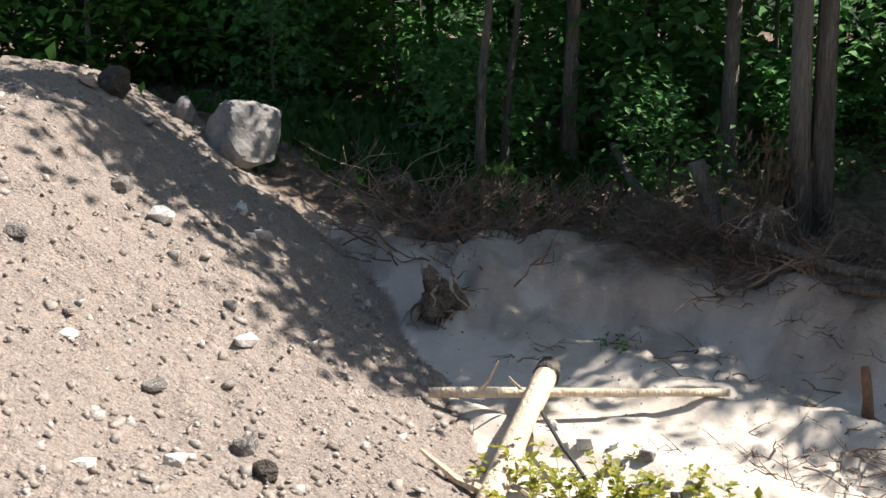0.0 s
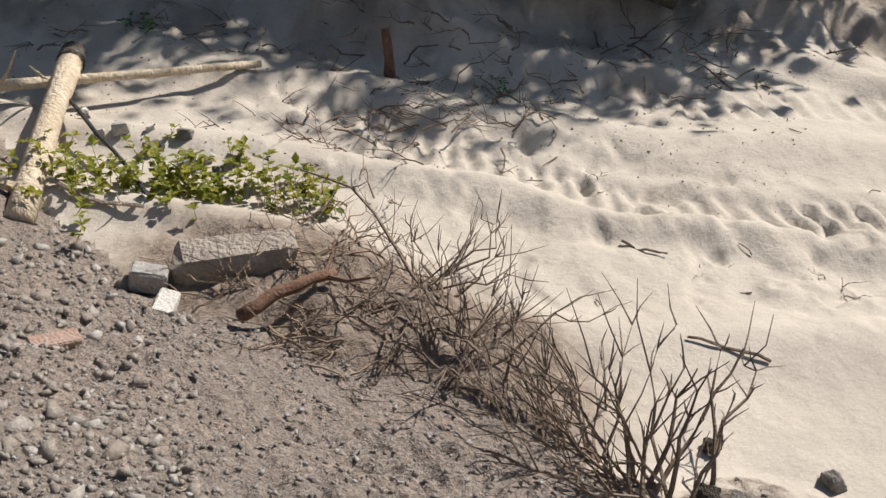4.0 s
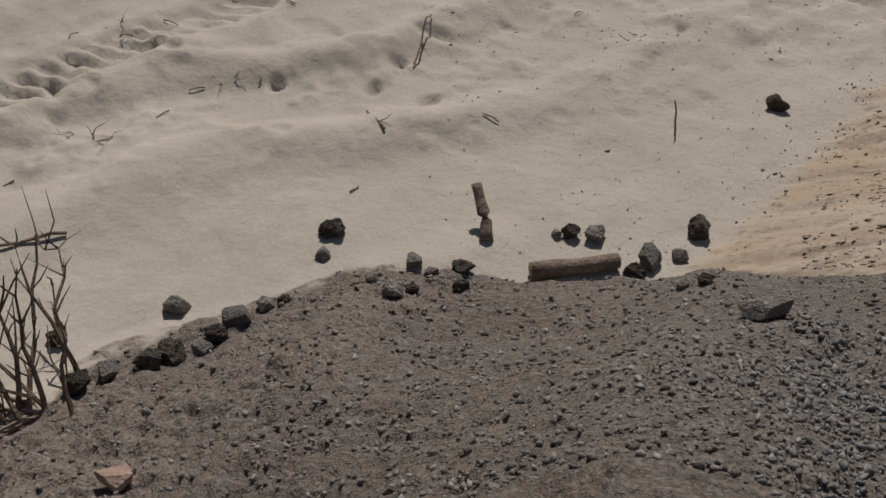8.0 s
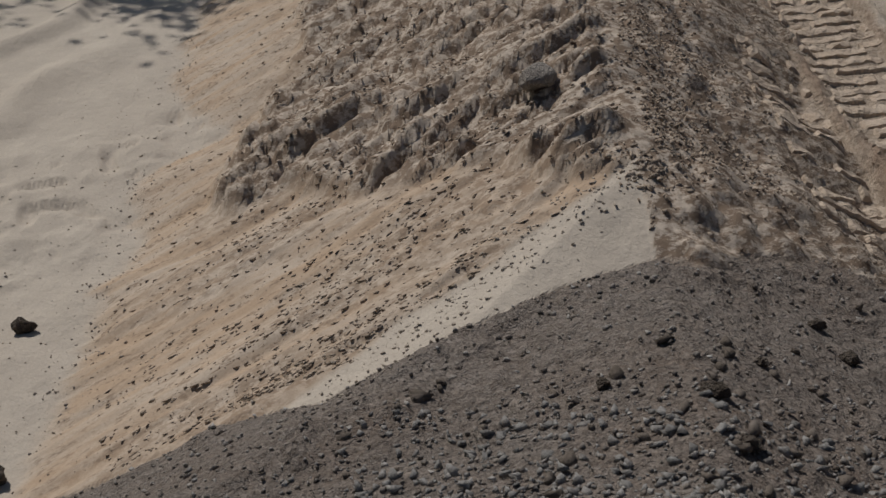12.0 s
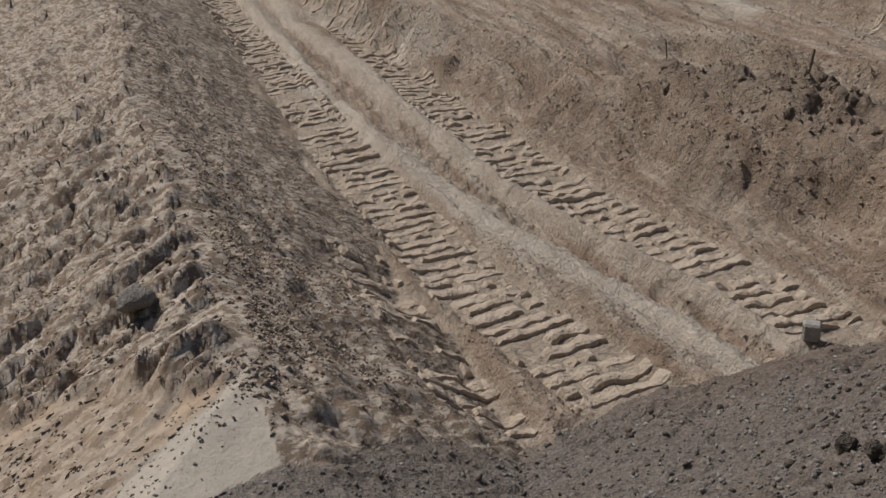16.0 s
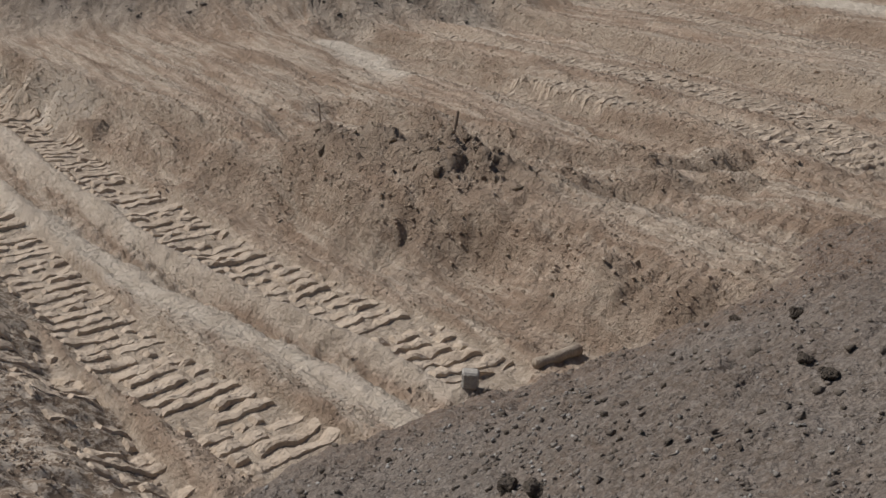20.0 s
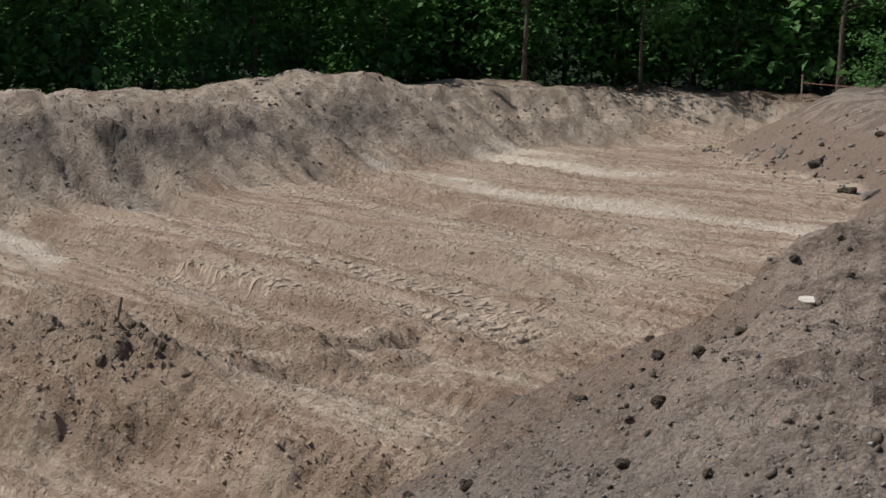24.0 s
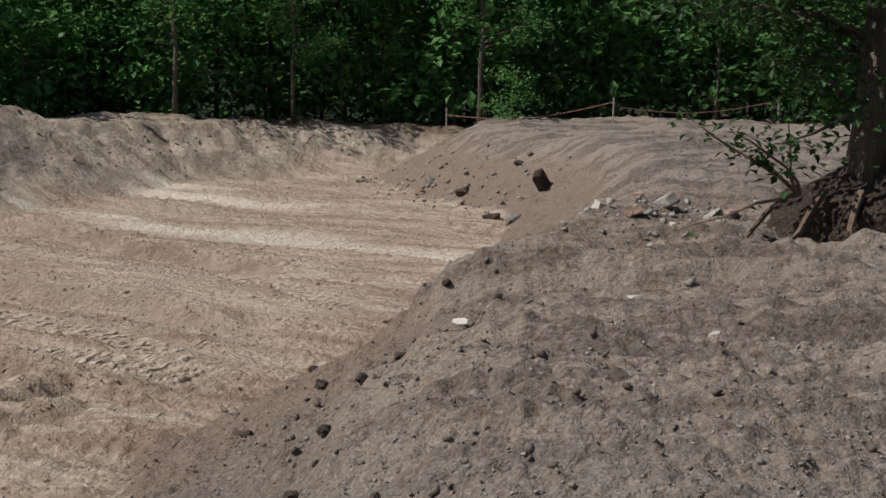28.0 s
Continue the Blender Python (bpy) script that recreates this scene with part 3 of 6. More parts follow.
# ---- ground sheet: rings round the viewer's stand, closer together near by ----
def make_sheet():
    az = np.concatenate([np.arange(-44, -25, 0.5), np.arange(-25, 20, 0.2), np.arange(20, 100, 0.18), np.arange(100, 150, 0.16), np.arange(150, 202, 0.19), np.arange(202, 216, 0.5), np.arange(216, 316, 2.0)])
    # rings crowd where the ground lies open to the stand; hidden ground gets few
    r = np.concatenate([np.arange(0.05, 62, 0.01), 62 * 1.02 ** np.arange(1, 136)])
    inner = np.interp(az, [-27, 12, 48, 100, 150, 210], [3.0, 3.0, 1.4, 1.4, 3.4, 3.4])
    outer = np.interp(az, [14, 66, 80, 138], [62, 15, 15, 62])
    rows = []
    for a, near, far in zip(az, inner, outer):
        step = np.minimum(0.00135 * (r * r + 17) / 4.2, np.where(r < 27, 0.11, 0.2))
        step = np.where(r < near, 0.12, step) + np.clip(r - far, 0, 6) * 0.15
        step = np.where(r > 62, 0.12 * r, step)
        total = np.concatenate([[0], np.cumsum(np.diff(r) / step[1:])])
        rows.append(np.interp(np.linspace(0, total[-1], 540), total, r))
    far_out = np.array(rows).T
    A = np.broadcast_to(np.radians(az), far_out.shape)
    x, y = far_out * np.sin(A) + 0.05, far_out * np.cos(A) - 0.03
    z, masks = land(x.T, y.T)
    z, masks = z.T, {n: q.T for n, q in masks.items()}
    SHEET.update(az=az, rad=far_out, z=z)
    nr, na = x.shape
    i = np.arange(nr * na).reshape(nr, na)
    nxt = np.roll(i, -1, 1)
    quads = np.stack([i[:-1], i[1:], nxt[1:], nxt[:-1]], -1).reshape(-1, 4)
    me = bpy.data.meshes.new("ground")
    me.vertices.add(nr * na)
    me.vertices.foreach_set("co", np.stack([x, y, z], -1).astype(np.float32).ravel())
    me.loops.add(quads.size)
    me.loops.foreach_set("vertex_index", quads.ravel().astype(np.int32))
    me.polygons.add(len(quads))
    me.polygons.foreach_set("loop_start", np.arange(0, quads.size, 4, dtype=np.int32))
    me.polygons.foreach_set("use_smooth", np.ones(len(quads), bool))
    me.update(calc_edges=True)
    for k in range(0, len(SOILS), 3):
        at = me.attributes.new("soil_" + "abcdef"[k // 3], "FLOAT_VECTOR", "POINT")
        at.data.foreach_set("vector", np.stack([masks[n] for n in SOILS[k:k + 3]], -1).astype(np.float32).ravel())
    return me


ground = tagged(new("ground", make_sheet()), "pale sand pit floor with crawler tracks, gravel banks and spoil heaps", "ground", kind="structure")
ground.data.materials.append(ground_material())
# ---- things ----
rng = random.Random(7)
nrng = np.random.RandomState(5)


class Shape:
    """Points and faces gathered for one mesh."""

    def __init__(self):
        self.v, self.f = [], []

    def tube(self, points, radii, sides=6, close=True):
        pts = [Vector(p) for p in points]
        base = len(self.v)
        for i, p in enumerate(pts):
            way = (pts[min(i + 1, len(pts) - 1)] - pts[max(i - 1, 0)]).normalized()
            a = way.orthogonal().normalized()
            b = way.cross(a)
            for k in range(sides):
                t = 2 * math.pi * k / sides
                self.v.append(tuple(p + radii[i] * (math.cos(t) * a + math.sin(t) * b)))
        for i in range(len(pts) - 1):
            for k in range(sides):
                n = (k + 1) % sides
                self.f.append((base + i * sides + k, base + i * sides + n, base + (i + 1) * sides + n, base + (i + 1) * sides + k))
        if close:
            self.f.append(tuple(base + k for k in reversed(range(sides))))
            self.f.append(tuple(base + (len(pts) - 1) * sides + k for k in range(sides)))
        return self

    def leaf(self, p, size, way, lift):
        """A folded, pointed blade."""
        p, way = Vector(p), Vector(way).normalized()
        side = way.cross(Vector(lift))
        side = side.normalized() if side.length > 1e-4 else way.orthogonal().normalized()
        up = side.cross(way).normalized()
        n = len(self.v)
        for q in (p, p + size * (0.5 * way + 0.34 * side + 0.1 * up), p + size * (way - 0.08 * up), p + size * (0.5 * way - 0.34 * side + 0.1 * up)):
            self.v.append(tuple(q))
        self.f += [(n, n + 1, n + 2), (n, n + 2, n + 3)]
        return self

    def rock(self, size, points=16, seed=0, at=(0, 0, 0)):
        """A broken stone: the hull of points strewn on a blunt box."""
        r = random.Random(seed)
        bm = bmesh.new()
        for _ in range(points):
            q = Vector((r.uniform(-1, 1), r.uniform(-1, 1), r.uniform(-1, 1)))
            q = q / max(abs(q.x), abs(q.y), abs(q.z)) * r.uniform(0.75, 1) if r.random() < 0.6 else q.normalized()
            bm.verts.new((q.x * size[0] / 2, q.y * size[1] / 2, q.z * size[2] / 2))
        res = bmesh.ops.convex_hull(bm, input=bm.verts)
        bmesh.ops.delete(bm, geom=[g for g in res["geom_interior"] if isinstance(g, bmesh.types.BMVert)], context="VERTS")
        bm.verts.index_update()
        base = len(self.v)
        self.v += [tuple(v.co + Vector(at)) for v in bm.verts]
        self.f += [tuple(base + v.index for v in f.verts) for f in bm.faces]
        bm.free()
        return self

    def lump(self, size, seed=0, at=(0, 0, 0), fine=3, rough=0.16):
        """A weathered boulder or a lump of earth: a ball cut flat here and there, then worn."""
        r = random.Random(seed)
        bm = bmesh.new()
        bmesh.ops.create_icosphere(bm, subdivisions=fine, radius=0.5)
        cuts = [(Vector((r.gauss(0, 1), r.gauss(0, 1), r.gauss(0, 1))).normalized(), r.uniform(0.3, 0.44)) for _ in range(9)]
        for v in bm.verts:
            for n, d in cuts:
                over = v.co.dot(n) - d
                if over > 0:
                    v.co -= n * over * 0.9
            q = v.co * 3 + Vector((seed, 0, 0))
            v.co *= 1 + rough * noise.noise(q) + 0.5 * rough * noise.noise(q * 3.1) + 0.25 * rough * noise.noise(q * 8)
            v.co = Vector((v.co.x * size[0], v.co.y * size[1], v.co.z * size[2])) + Vector(at)
        bm.verts.index_update()
        base = len(self.v)
        self.v += [tuple(v.co) for v in bm.verts]
        self.f += [tuple(base + v.index for v in f.verts) for f in bm.faces]
        bm.free()
        return self

    def box(self, size, m=None, jitter=0.0, seed=0, cut=0.12):
        """A block with bevelled, slightly chipped edges."""
        r = random.Random(seed)
        bm = bmesh.new()
        bmesh.ops.create_cube(bm, size=1)
        bmesh.ops.scale(bm, vec=size, verts=bm.verts)
        bmesh.ops.bevel(bm, geom=bm.edges[:], offset=cut * min(size), segments=1, affect="EDGES")
        for v in bm.verts:
            v.co += Vector((r.uniform(-1, 1), r.uniform(-1, 1), r.uniform(-1, 1))) * jitter
        if m:
            bm.transform(m)
        bm.verts.index_update()
        base = len(self.v)
        self.v += [tuple(v.co) for v in bm.verts]
        self.f += [tuple(base + v.index for v in f.verts) for f in bm.faces]
        bm.free()
        return self

    def mesh(self, name, material, soft=False):
        me = bpy.data.meshes.new(name)
        me.from_pydata(self.v, [], self.f)
        me.materials.append(material)
        if soft:
            me.polygons.foreach_set("use_smooth", [True] * len(me.polygons))
        return me


def part(name, shape, material, parent, label="", soft=False):
    ob = new(name, shape.mesh(name, material, soft))
    ob.parent = parent
    return tagged(ob, label)


def thing(name, shape, material, where, label, category, group="", soft=False, kind=""):
    ob = new(name, shape.mesh(name, material, soft) if shape else None)
    ob.matrix_world = where
    return tagged(ob, label, category, group, kind)


def on_ground(x, y, dz=0.0, rx=0, ry=0, rz=0):
    return pose(x, y, ground_z(x, y) + dz, rx, ry, rz)


def wander(start, end, bend, steps=7, seed=0):
    """Points from start to end that stray a little."""
    r = random.Random(seed)
    a, b = Vector(start), Vector(end)
    off = Vector((0, 0, 0))
    out = []
    for i in range(steps):
        t = i / (steps - 1)
        off += Vector((r.uniform(-1, 1), r.uniform(-1, 1), r.uniform(-1, 1))) * bend
        out.append(a.lerp(b, t) + off * math.sin(math.pi * t))
    return out


def surface(name, a, b, c, scale, rough=0.9, stretch=(1, 1, 1), relief=0.6, depth=0.01, vary=0.0):
    """Three tones of one stuff, in the thing's own space, with relief."""
    m, nt, bs = nodes_of(name, rough)
    tc = nt.nodes.new("ShaderNodeTexCoord")
    mp = nt.nodes.new("ShaderNodeMapping")
    mp.inputs["Scale"].default_value = stretch
    nt.links.new(tc.outputs["Object"], mp.inputs["Vector"])
    info = nt.nodes.new("ShaderNodeObjectInfo")
    sh = nt.nodes.new("ShaderNodeVectorMath")
    sh.operation = "MULTIPLY_ADD"
    nt.links.new(info.outputs["Random"], sh.inputs[0])
    sh.inputs[1].default_value = (31, 17, 23)
    nt.links.new(mp.outputs["Vector"], sh.inputs[2])
    out = []
    for k, d in ((1, 5), (6, 4)):
        n = nt.nodes.new("ShaderNodeTexNoise")
        n.inputs["Scale"].default_value, n.inputs["Detail"].default_value = scale * k, d
        nt.links.new(sh.outputs["Vector"], n.inputs["Vector"])
        mr = nt.nodes.new("ShaderNodeMapRange")
        mr.inputs["From Min"].default_value, mr.inputs["From Max"].default_value = 0.35, 0.65
        nt.links.new(n.outputs["Fac"], mr.inputs["Value"])
        out.append(mr.outputs["Result"])
    col = mix(nt, times(nt, out[1], 0.5), mix(nt, out[0], a, b), c)
    if vary:
        hs = nt.nodes.new("ShaderNodeHueSaturation")
        v = nt.nodes.new("ShaderNodeMapRange")
        v.inputs["To Min"].default_value, v.inputs["To Max"].default_value = 1 - vary, 1 + vary
        nt.links.new(info.outputs["Random"], v.inputs["Value"])
        nt.links.new(v.outputs["Result"], hs.inputs["Value"])
        nt.links.new(col, hs.inputs["Color"])
        col = hs.outputs["Color"]
    nt.links.new(col, bs.inputs["Base Color"])
    bump(nt, bs, times(nt, out[0], out[1], "ADD"), relief, depth)
    return m


def leaf_material(name, a, b, c, clear=0.45):
    m, nt, bs = nodes_of(name, 0.55)
    geo = nt.nodes.new("ShaderNodeNewGeometry")
    info = nt.nodes.new("ShaderNodeObjectInfo")
    col = mix(nt, info.outputs["Random"], mix(nt, geo.outputs["Random Per Island"], a, b), mix(nt, geo.outputs["Random Per Island"], b, c))
    nt.links.new(col, bs.inputs["Base Color"])
    tr = nt.nodes.new("ShaderNodeBsdfTranslucent")
    nt.links.new(col, tr.inputs["Color"])
    mx = nt.nodes.new("ShaderNodeMixShader")
    mx.inputs[0].default_value = clear
    nt.links.new(bs.outputs[0], mx.inputs[1])
    nt.links.new(tr.outputs[0], mx.inputs[2])
    nt.links.new(mx.outputs[0], nt.nodes["Material Output"].inputs["Surface"])
    return m


STONE = surface("grey_stone", (0.21, 0.185, 0.165), (0.33, 0.3, 0.265), (0.14, 0.12, 0.105), 9, 0.9, relief=0.8, depth=0.02, vary=0.25)
BOULDER = surface("boulder_stone", (0.22, 0.205, 0.19), (0.36, 0.335, 0.30), (0.14, 0.125, 0.115), 2.2, 0.9, relief=0.4, depth=0.02)
CLOD = surface("dark_clod", (0.12, 0.095, 0.075), (0.2, 0.165, 0.135), (0.08, 0.065, 0.052), 12, 1.0, relief=1.0, depth=0.03, vary=0.2)
PALE_STONE = surface("pale_stone", (0.55, 0.51, 0.46), (0.68, 0.64, 0.58), (0.4, 0.36, 0.31), 8, 0.85, vary=0.15)
CONCRETE = surface("concrete", (0.36, 0.335, 0.305), (0.46, 0.43, 0.39), (0.27, 0.24, 0.21), 6, 0.95, relief=0.5)
BRICK = surface("brick_clay", (0.40, 0.26, 0.20), (0.47, 0.33, 0.265), (0.33, 0.23, 0.18), 9, 0.95)
BARK = surface("grey_bark", (0.15, 0.125, 0.10), (0.25, 0.215, 0.18), (0.07, 0.055, 0.045), 7, 0.95, (1, 1, 0.16), 1.0, 0.03, 0.25)
PEELED = surface("peeled_wood", (0.62, 0.50, 0.36), (0.72, 0.61, 0.46), (0.40, 0.29, 0.19), 6, 0.8, (1, 1, 0.2), 0.7, 0.015)
DEADWOOD = surface("dead_twig", (0.2, 0.145, 0.105), (0.32, 0.245, 0.185), (0.12, 0.085, 0.065), 9, 0.9, vary=0.2)
DARKTWIG = surface("dark_twig", (0.15, 0.1, 0.072), (0.25, 0.18, 0.13), (0.085, 0.058, 0.044), 9, 0.95, vary=0.25)
SLAB = surface("stained_concrete", (0.36, 0.305, 0.25), (0.46, 0.40, 0.335), (0.24, 0.19, 0.15), 5, 0.95, relief=0.7, depth=0.02)
PALEWOOD = surface("weathered_wood", (0.38, 0.31, 0.245), (0.47, 0.40, 0.32), (0.24, 0.185, 0.14), 9, 0.9, (1, 1, 0.2))
REDROOT = surface("red_root", (0.19, 0.10, 0.065), (0.28, 0.165, 0.11), (0.10, 0.06, 0.04), 9, 0.9)
STRAW = surface("dry_straw", (0.32, 0.235, 0.16), (0.42, 0.32, 0.23), (0.22, 0.155, 0.11), 9, 0.95)
RUBBER = surface("black_hose", (0.03, 0.03, 0.032), (0.05, 0.05, 0.05), (0.08, 0.075, 0.07), 9, 0.6)
# earth with shade already in its colour
EARTH_SHADED = surface("shaded_earth", (0.07, 0.05, 0.038), (0.12, 0.09, 0.068), (0.045, 0.034, 0.027), 3.5, 1.0, relief=1.0, depth=0.06)
LEAF = leaf_material("green_leaf", (0.07, 0.19, 0.062), (0.125, 0.29, 0.09), (0.175, 0.35, 0.11), 0.5)
# darker leaf tones with the mound tree's shade put in
LEAF_SHADED = leaf_material("shaded_leaf", (0.022, 0.06, 0.018), (0.035, 0.085, 0.024), (0.05, 0.11, 0.03), 0.3)
LEAF_BRIGHT = leaf_material("bright_leaf", (0.06, 0.17, 0.03), (0.08, 0.2, 0.035), (0.1, 0.22, 0.04))
LEAF_YELLOW = leaf_material("yellow_green_leaf", (0.10, 0.17, 0.035), (0.4, 0.34, 0.045), (0.2, 0.26, 0.045))
LEAF_BROWN = leaf_material("withered_leaf", (0.17, 0.10, 0.055), (0.26, 0.17, 0.10), (0.21, 0.13, 0.08), 0.2)


# ---- woods ----
def leaves_round(shape, r, centre, spread, count, size):
    for _ in range(count):
        q = Vector((r.gauss(0, 1), r.gauss(0, 1), r.gauss(0, 0.7))) * spread
        way = Vector((r.uniform(-1, 1), r.uniform(-1, 1), r.uniform(-0.7, 0.25)))
        shape.leaf(Vector(centre) + q, size * r.uniform(0.7, 1.3), way, (r.uniform(-0.5, 0.5), r.uniform(-0.5, 0.5), 1))


def build_tree(name, seed, height, girth, bare, reach, clumps, per, leaf, leaf_mat, label, category="tree", lean=0.0):
    """Trunk, limbs and a crown of leaf clumps at the ends of the limbs."""
    r = random.Random(seed)
    root = thing(name, None, None, Matrix.Identity(4), label, category)
    trunk, limbs, crown = Shape(), Shape(), Shape()
    spine = wander((0, 0, -0.3), (lean * height, r.uniform(-0.03, 0.03) * height, height), 0.012 * height, 9, seed)
    trunk.tube(spine, [girth * (1.35 if i == 0 else 1.0 - 0.85 * i / 8) for i in range(9)], 9)
    for k in range(clumps):
        t = bare + (1 - bare) * (k + r.random()) / clumps
        i = min(int(t * 8), 7)
        start = spine[i].lerp(spine[i + 1], t * 8 - i)
        a = r.uniform(0, 2 * math.pi)
        far = reach * (1.0 - 0.55 * max(0, t - 0.45)) * r.uniform(0.45, 1.1)
        end = start + Vector((math.cos(a) * far, math.sin(a) * far, far * r.uniform(-0.1, 0.5)))
        path = wander(start, end, 0.05 * far, 4, seed * 97 + k)
        limbs.tube(path, [girth * 0.28, girth * 0.2, girth * 0.13, girth * 0.05], 4, False)
        for q, share in ((path[-1], 0.5), (path[2], 0.32), (path[1], 0.18)):
            leaves_round(crown, r, q, 0.16 * reach + 0.1, int(per * share), leaf)
    part("trunk", trunk, BARK, root, soft=True)
    part("branchwork", limbs, BARK, root)
    part("crown", crown, leaf_mat, root)
    return root


TALL = [build_tree("tree", 11 + n, 13 + n, 0.13 + 0.02 * n, 0.26, 2.6, 44, 56, 0.24, LEAF, "tall broadleaf tree with a bare trunk at the wood edge") for n in range(2)]
MID = build_tree("tree", 15, 10.5, 0.13, 0.52, 2.1, 32, 60, 0.22, LEAF, "slim grey-barked tree with a bare lower trunk beside the sand")
STOUT = build_tree("tree", 16, 9.5, 0.175, 0.6, 1.0, 22, 60, 0.2, LEAF, "tall tree with a thick furrowed grey trunk beside the sand")
YOUNG = [build_tree("young_tree", 31 + n, 5.4 + 0.8 * n, 0.035, 0.10, 1.5, 30, 44, 0.26, LEAF, "slender young broadleaf tree leafy down to the ground", "tree") for n in range(3)]
FRESH = build_tree("young_tree", 41, 5.0, 0.05, 0.08, 1.5, 34, 60, 0.19, LEAF_BRIGHT, "young tree with bright green sunlit leaves", "tree")
FAR = [build_tree("tree", 71 + n, 11 + n, 0.11, 0.12, 2.7, 26, 36, 0.5, LEAF, "dark broadleaf tree standing back in the wood") for n in range(2)]
SHRUB = [build_tree("shrub", 51 + n, 1.7, 0.02, 0.02, 0.85, 18, 44, 0.13, LEAF, "dense green undergrowth shrub at the wood edge", "shrub") for n in range(2)]
SHADY = build_tree("tree", 18, 14, 0.16, 0.3, 2.8, 50, 90, 0.3, LEAF, "dense broadleaf tree shading the sand and the heap")
used = set()


def plant(kind, x, y, turn, size, label="", tilt=0.0):
    """Set the first of a kind itself, then copies."""
    m = pose(x, y, ground_z(x, y) - 0.05, 0, tilt, turn) @ Matrix.Scale(size, 4)
    if kind.name not in used:
        used.add(kind.name)
        kind.matrix_world = m
        ob = kind
    else:
        ob = copy_thing(kind, m)
        ob.matrix_basis = m
    return tagged(ob, label)


def strew(kinds, count, az, far, size, keep=lambda x, y: True):
    for _ in range(count):
        a, d = radians(rng.uniform(*az)), rng.uniform(*far)
        x, y = d * math.sin(a), d * math.cos(a)
        if keep(x, y):
            plant(rng.choice(kinds), x, y, rng.uniform(0, 360), rng.uniform(*size))


# north wood, seen close by
strew(YOUNG, 40, (-30, 34), (17.5, 27), (0.8, 1.15), lambda x, y: y > 15.8 or x > 6)
strew([FRESH], 7, (-20, -8), (17.5, 24), (0.9, 1.2))
strew(FAR, 44, (-36, 46), (25, 40), (0.9, 1.2), lambda x, y: y > 18)
strew(TALL, 3, (-28, 10), (27, 32), (0.9, 1.1))
strew(SHRUB, 34, (-14, 33), (15.8, 23), (0.6, 1.1), lambda x, y: y > 14.8 or x > 6)
# trees whose shade lies on the sand and on the heap
for x, y, s in ((9.8, 15.6, 0.95), (11.3, 14.0, 0.85), (13.8, 15.2, 0.8), (11.4, 12.2, 0.75)):
    plant(SHADY, x, y, rng.uniform(0, 360), s)
for x, y, s in ((24, 2, 0.8), (26, 6, 0.9)):
    plant(TALL[1], x, y, rng.uniform(0, 360), s)
for x, y, s, tilt in ((3.6, 13.45, 1.1, 0), (3.86, 13.5, 1.15, 1), (2.31, 18.2, 1.0, 6), (-0.1, 15.4, 0.6, 0), (0.22, 15.8, 0.55, 2), (3.4, 16.6, 1.0, 0), (1.2, 17.2, 1.0, 0)):
    plant(MID, x, y, rng.uniform(0, 60), s, "", tilt)
plant(STOUT, 5.04, 12.05, 20, 1.0, "", 2.0)
# south wood behind the pit
for k in range(66):
    a = 124 + 82 * (k + rng.random()) / 66
    far = rng.uniform(49, 56) if a > 150 else rng.uniform(43, 52)
    plant(FRESH if k == 23 else rng.choice(YOUNG), far * math.sin(radians(a)), far * math.cos(radians(a)), rng.uniform(0, 360), rng.uniform(1.2, 1.8))
strew(FAR, 120, (116, 212), (54, 74), (0.9, 1.3))
for az, far, s in ((177.7, 47, 0.9), (168.6, 48, 0.7), (173, 50, 0.6), (189, 49, 0.7), (163, 47, 0.8), (150, 46, 0.9), (184, 51, 0.8), (194, 50, 0.9)):
    plant(TALL[0], far * math.sin(radians(az)), far * math.cos(radians(az)), 40 * az, s)
# woods behind the viewer and to the east close the place
strew(FAR, 26, (215, 330), (48, 75), (0.9, 1.2))
strew(FAR, 26, (46, 116), (46, 75), (0.9, 1.2))


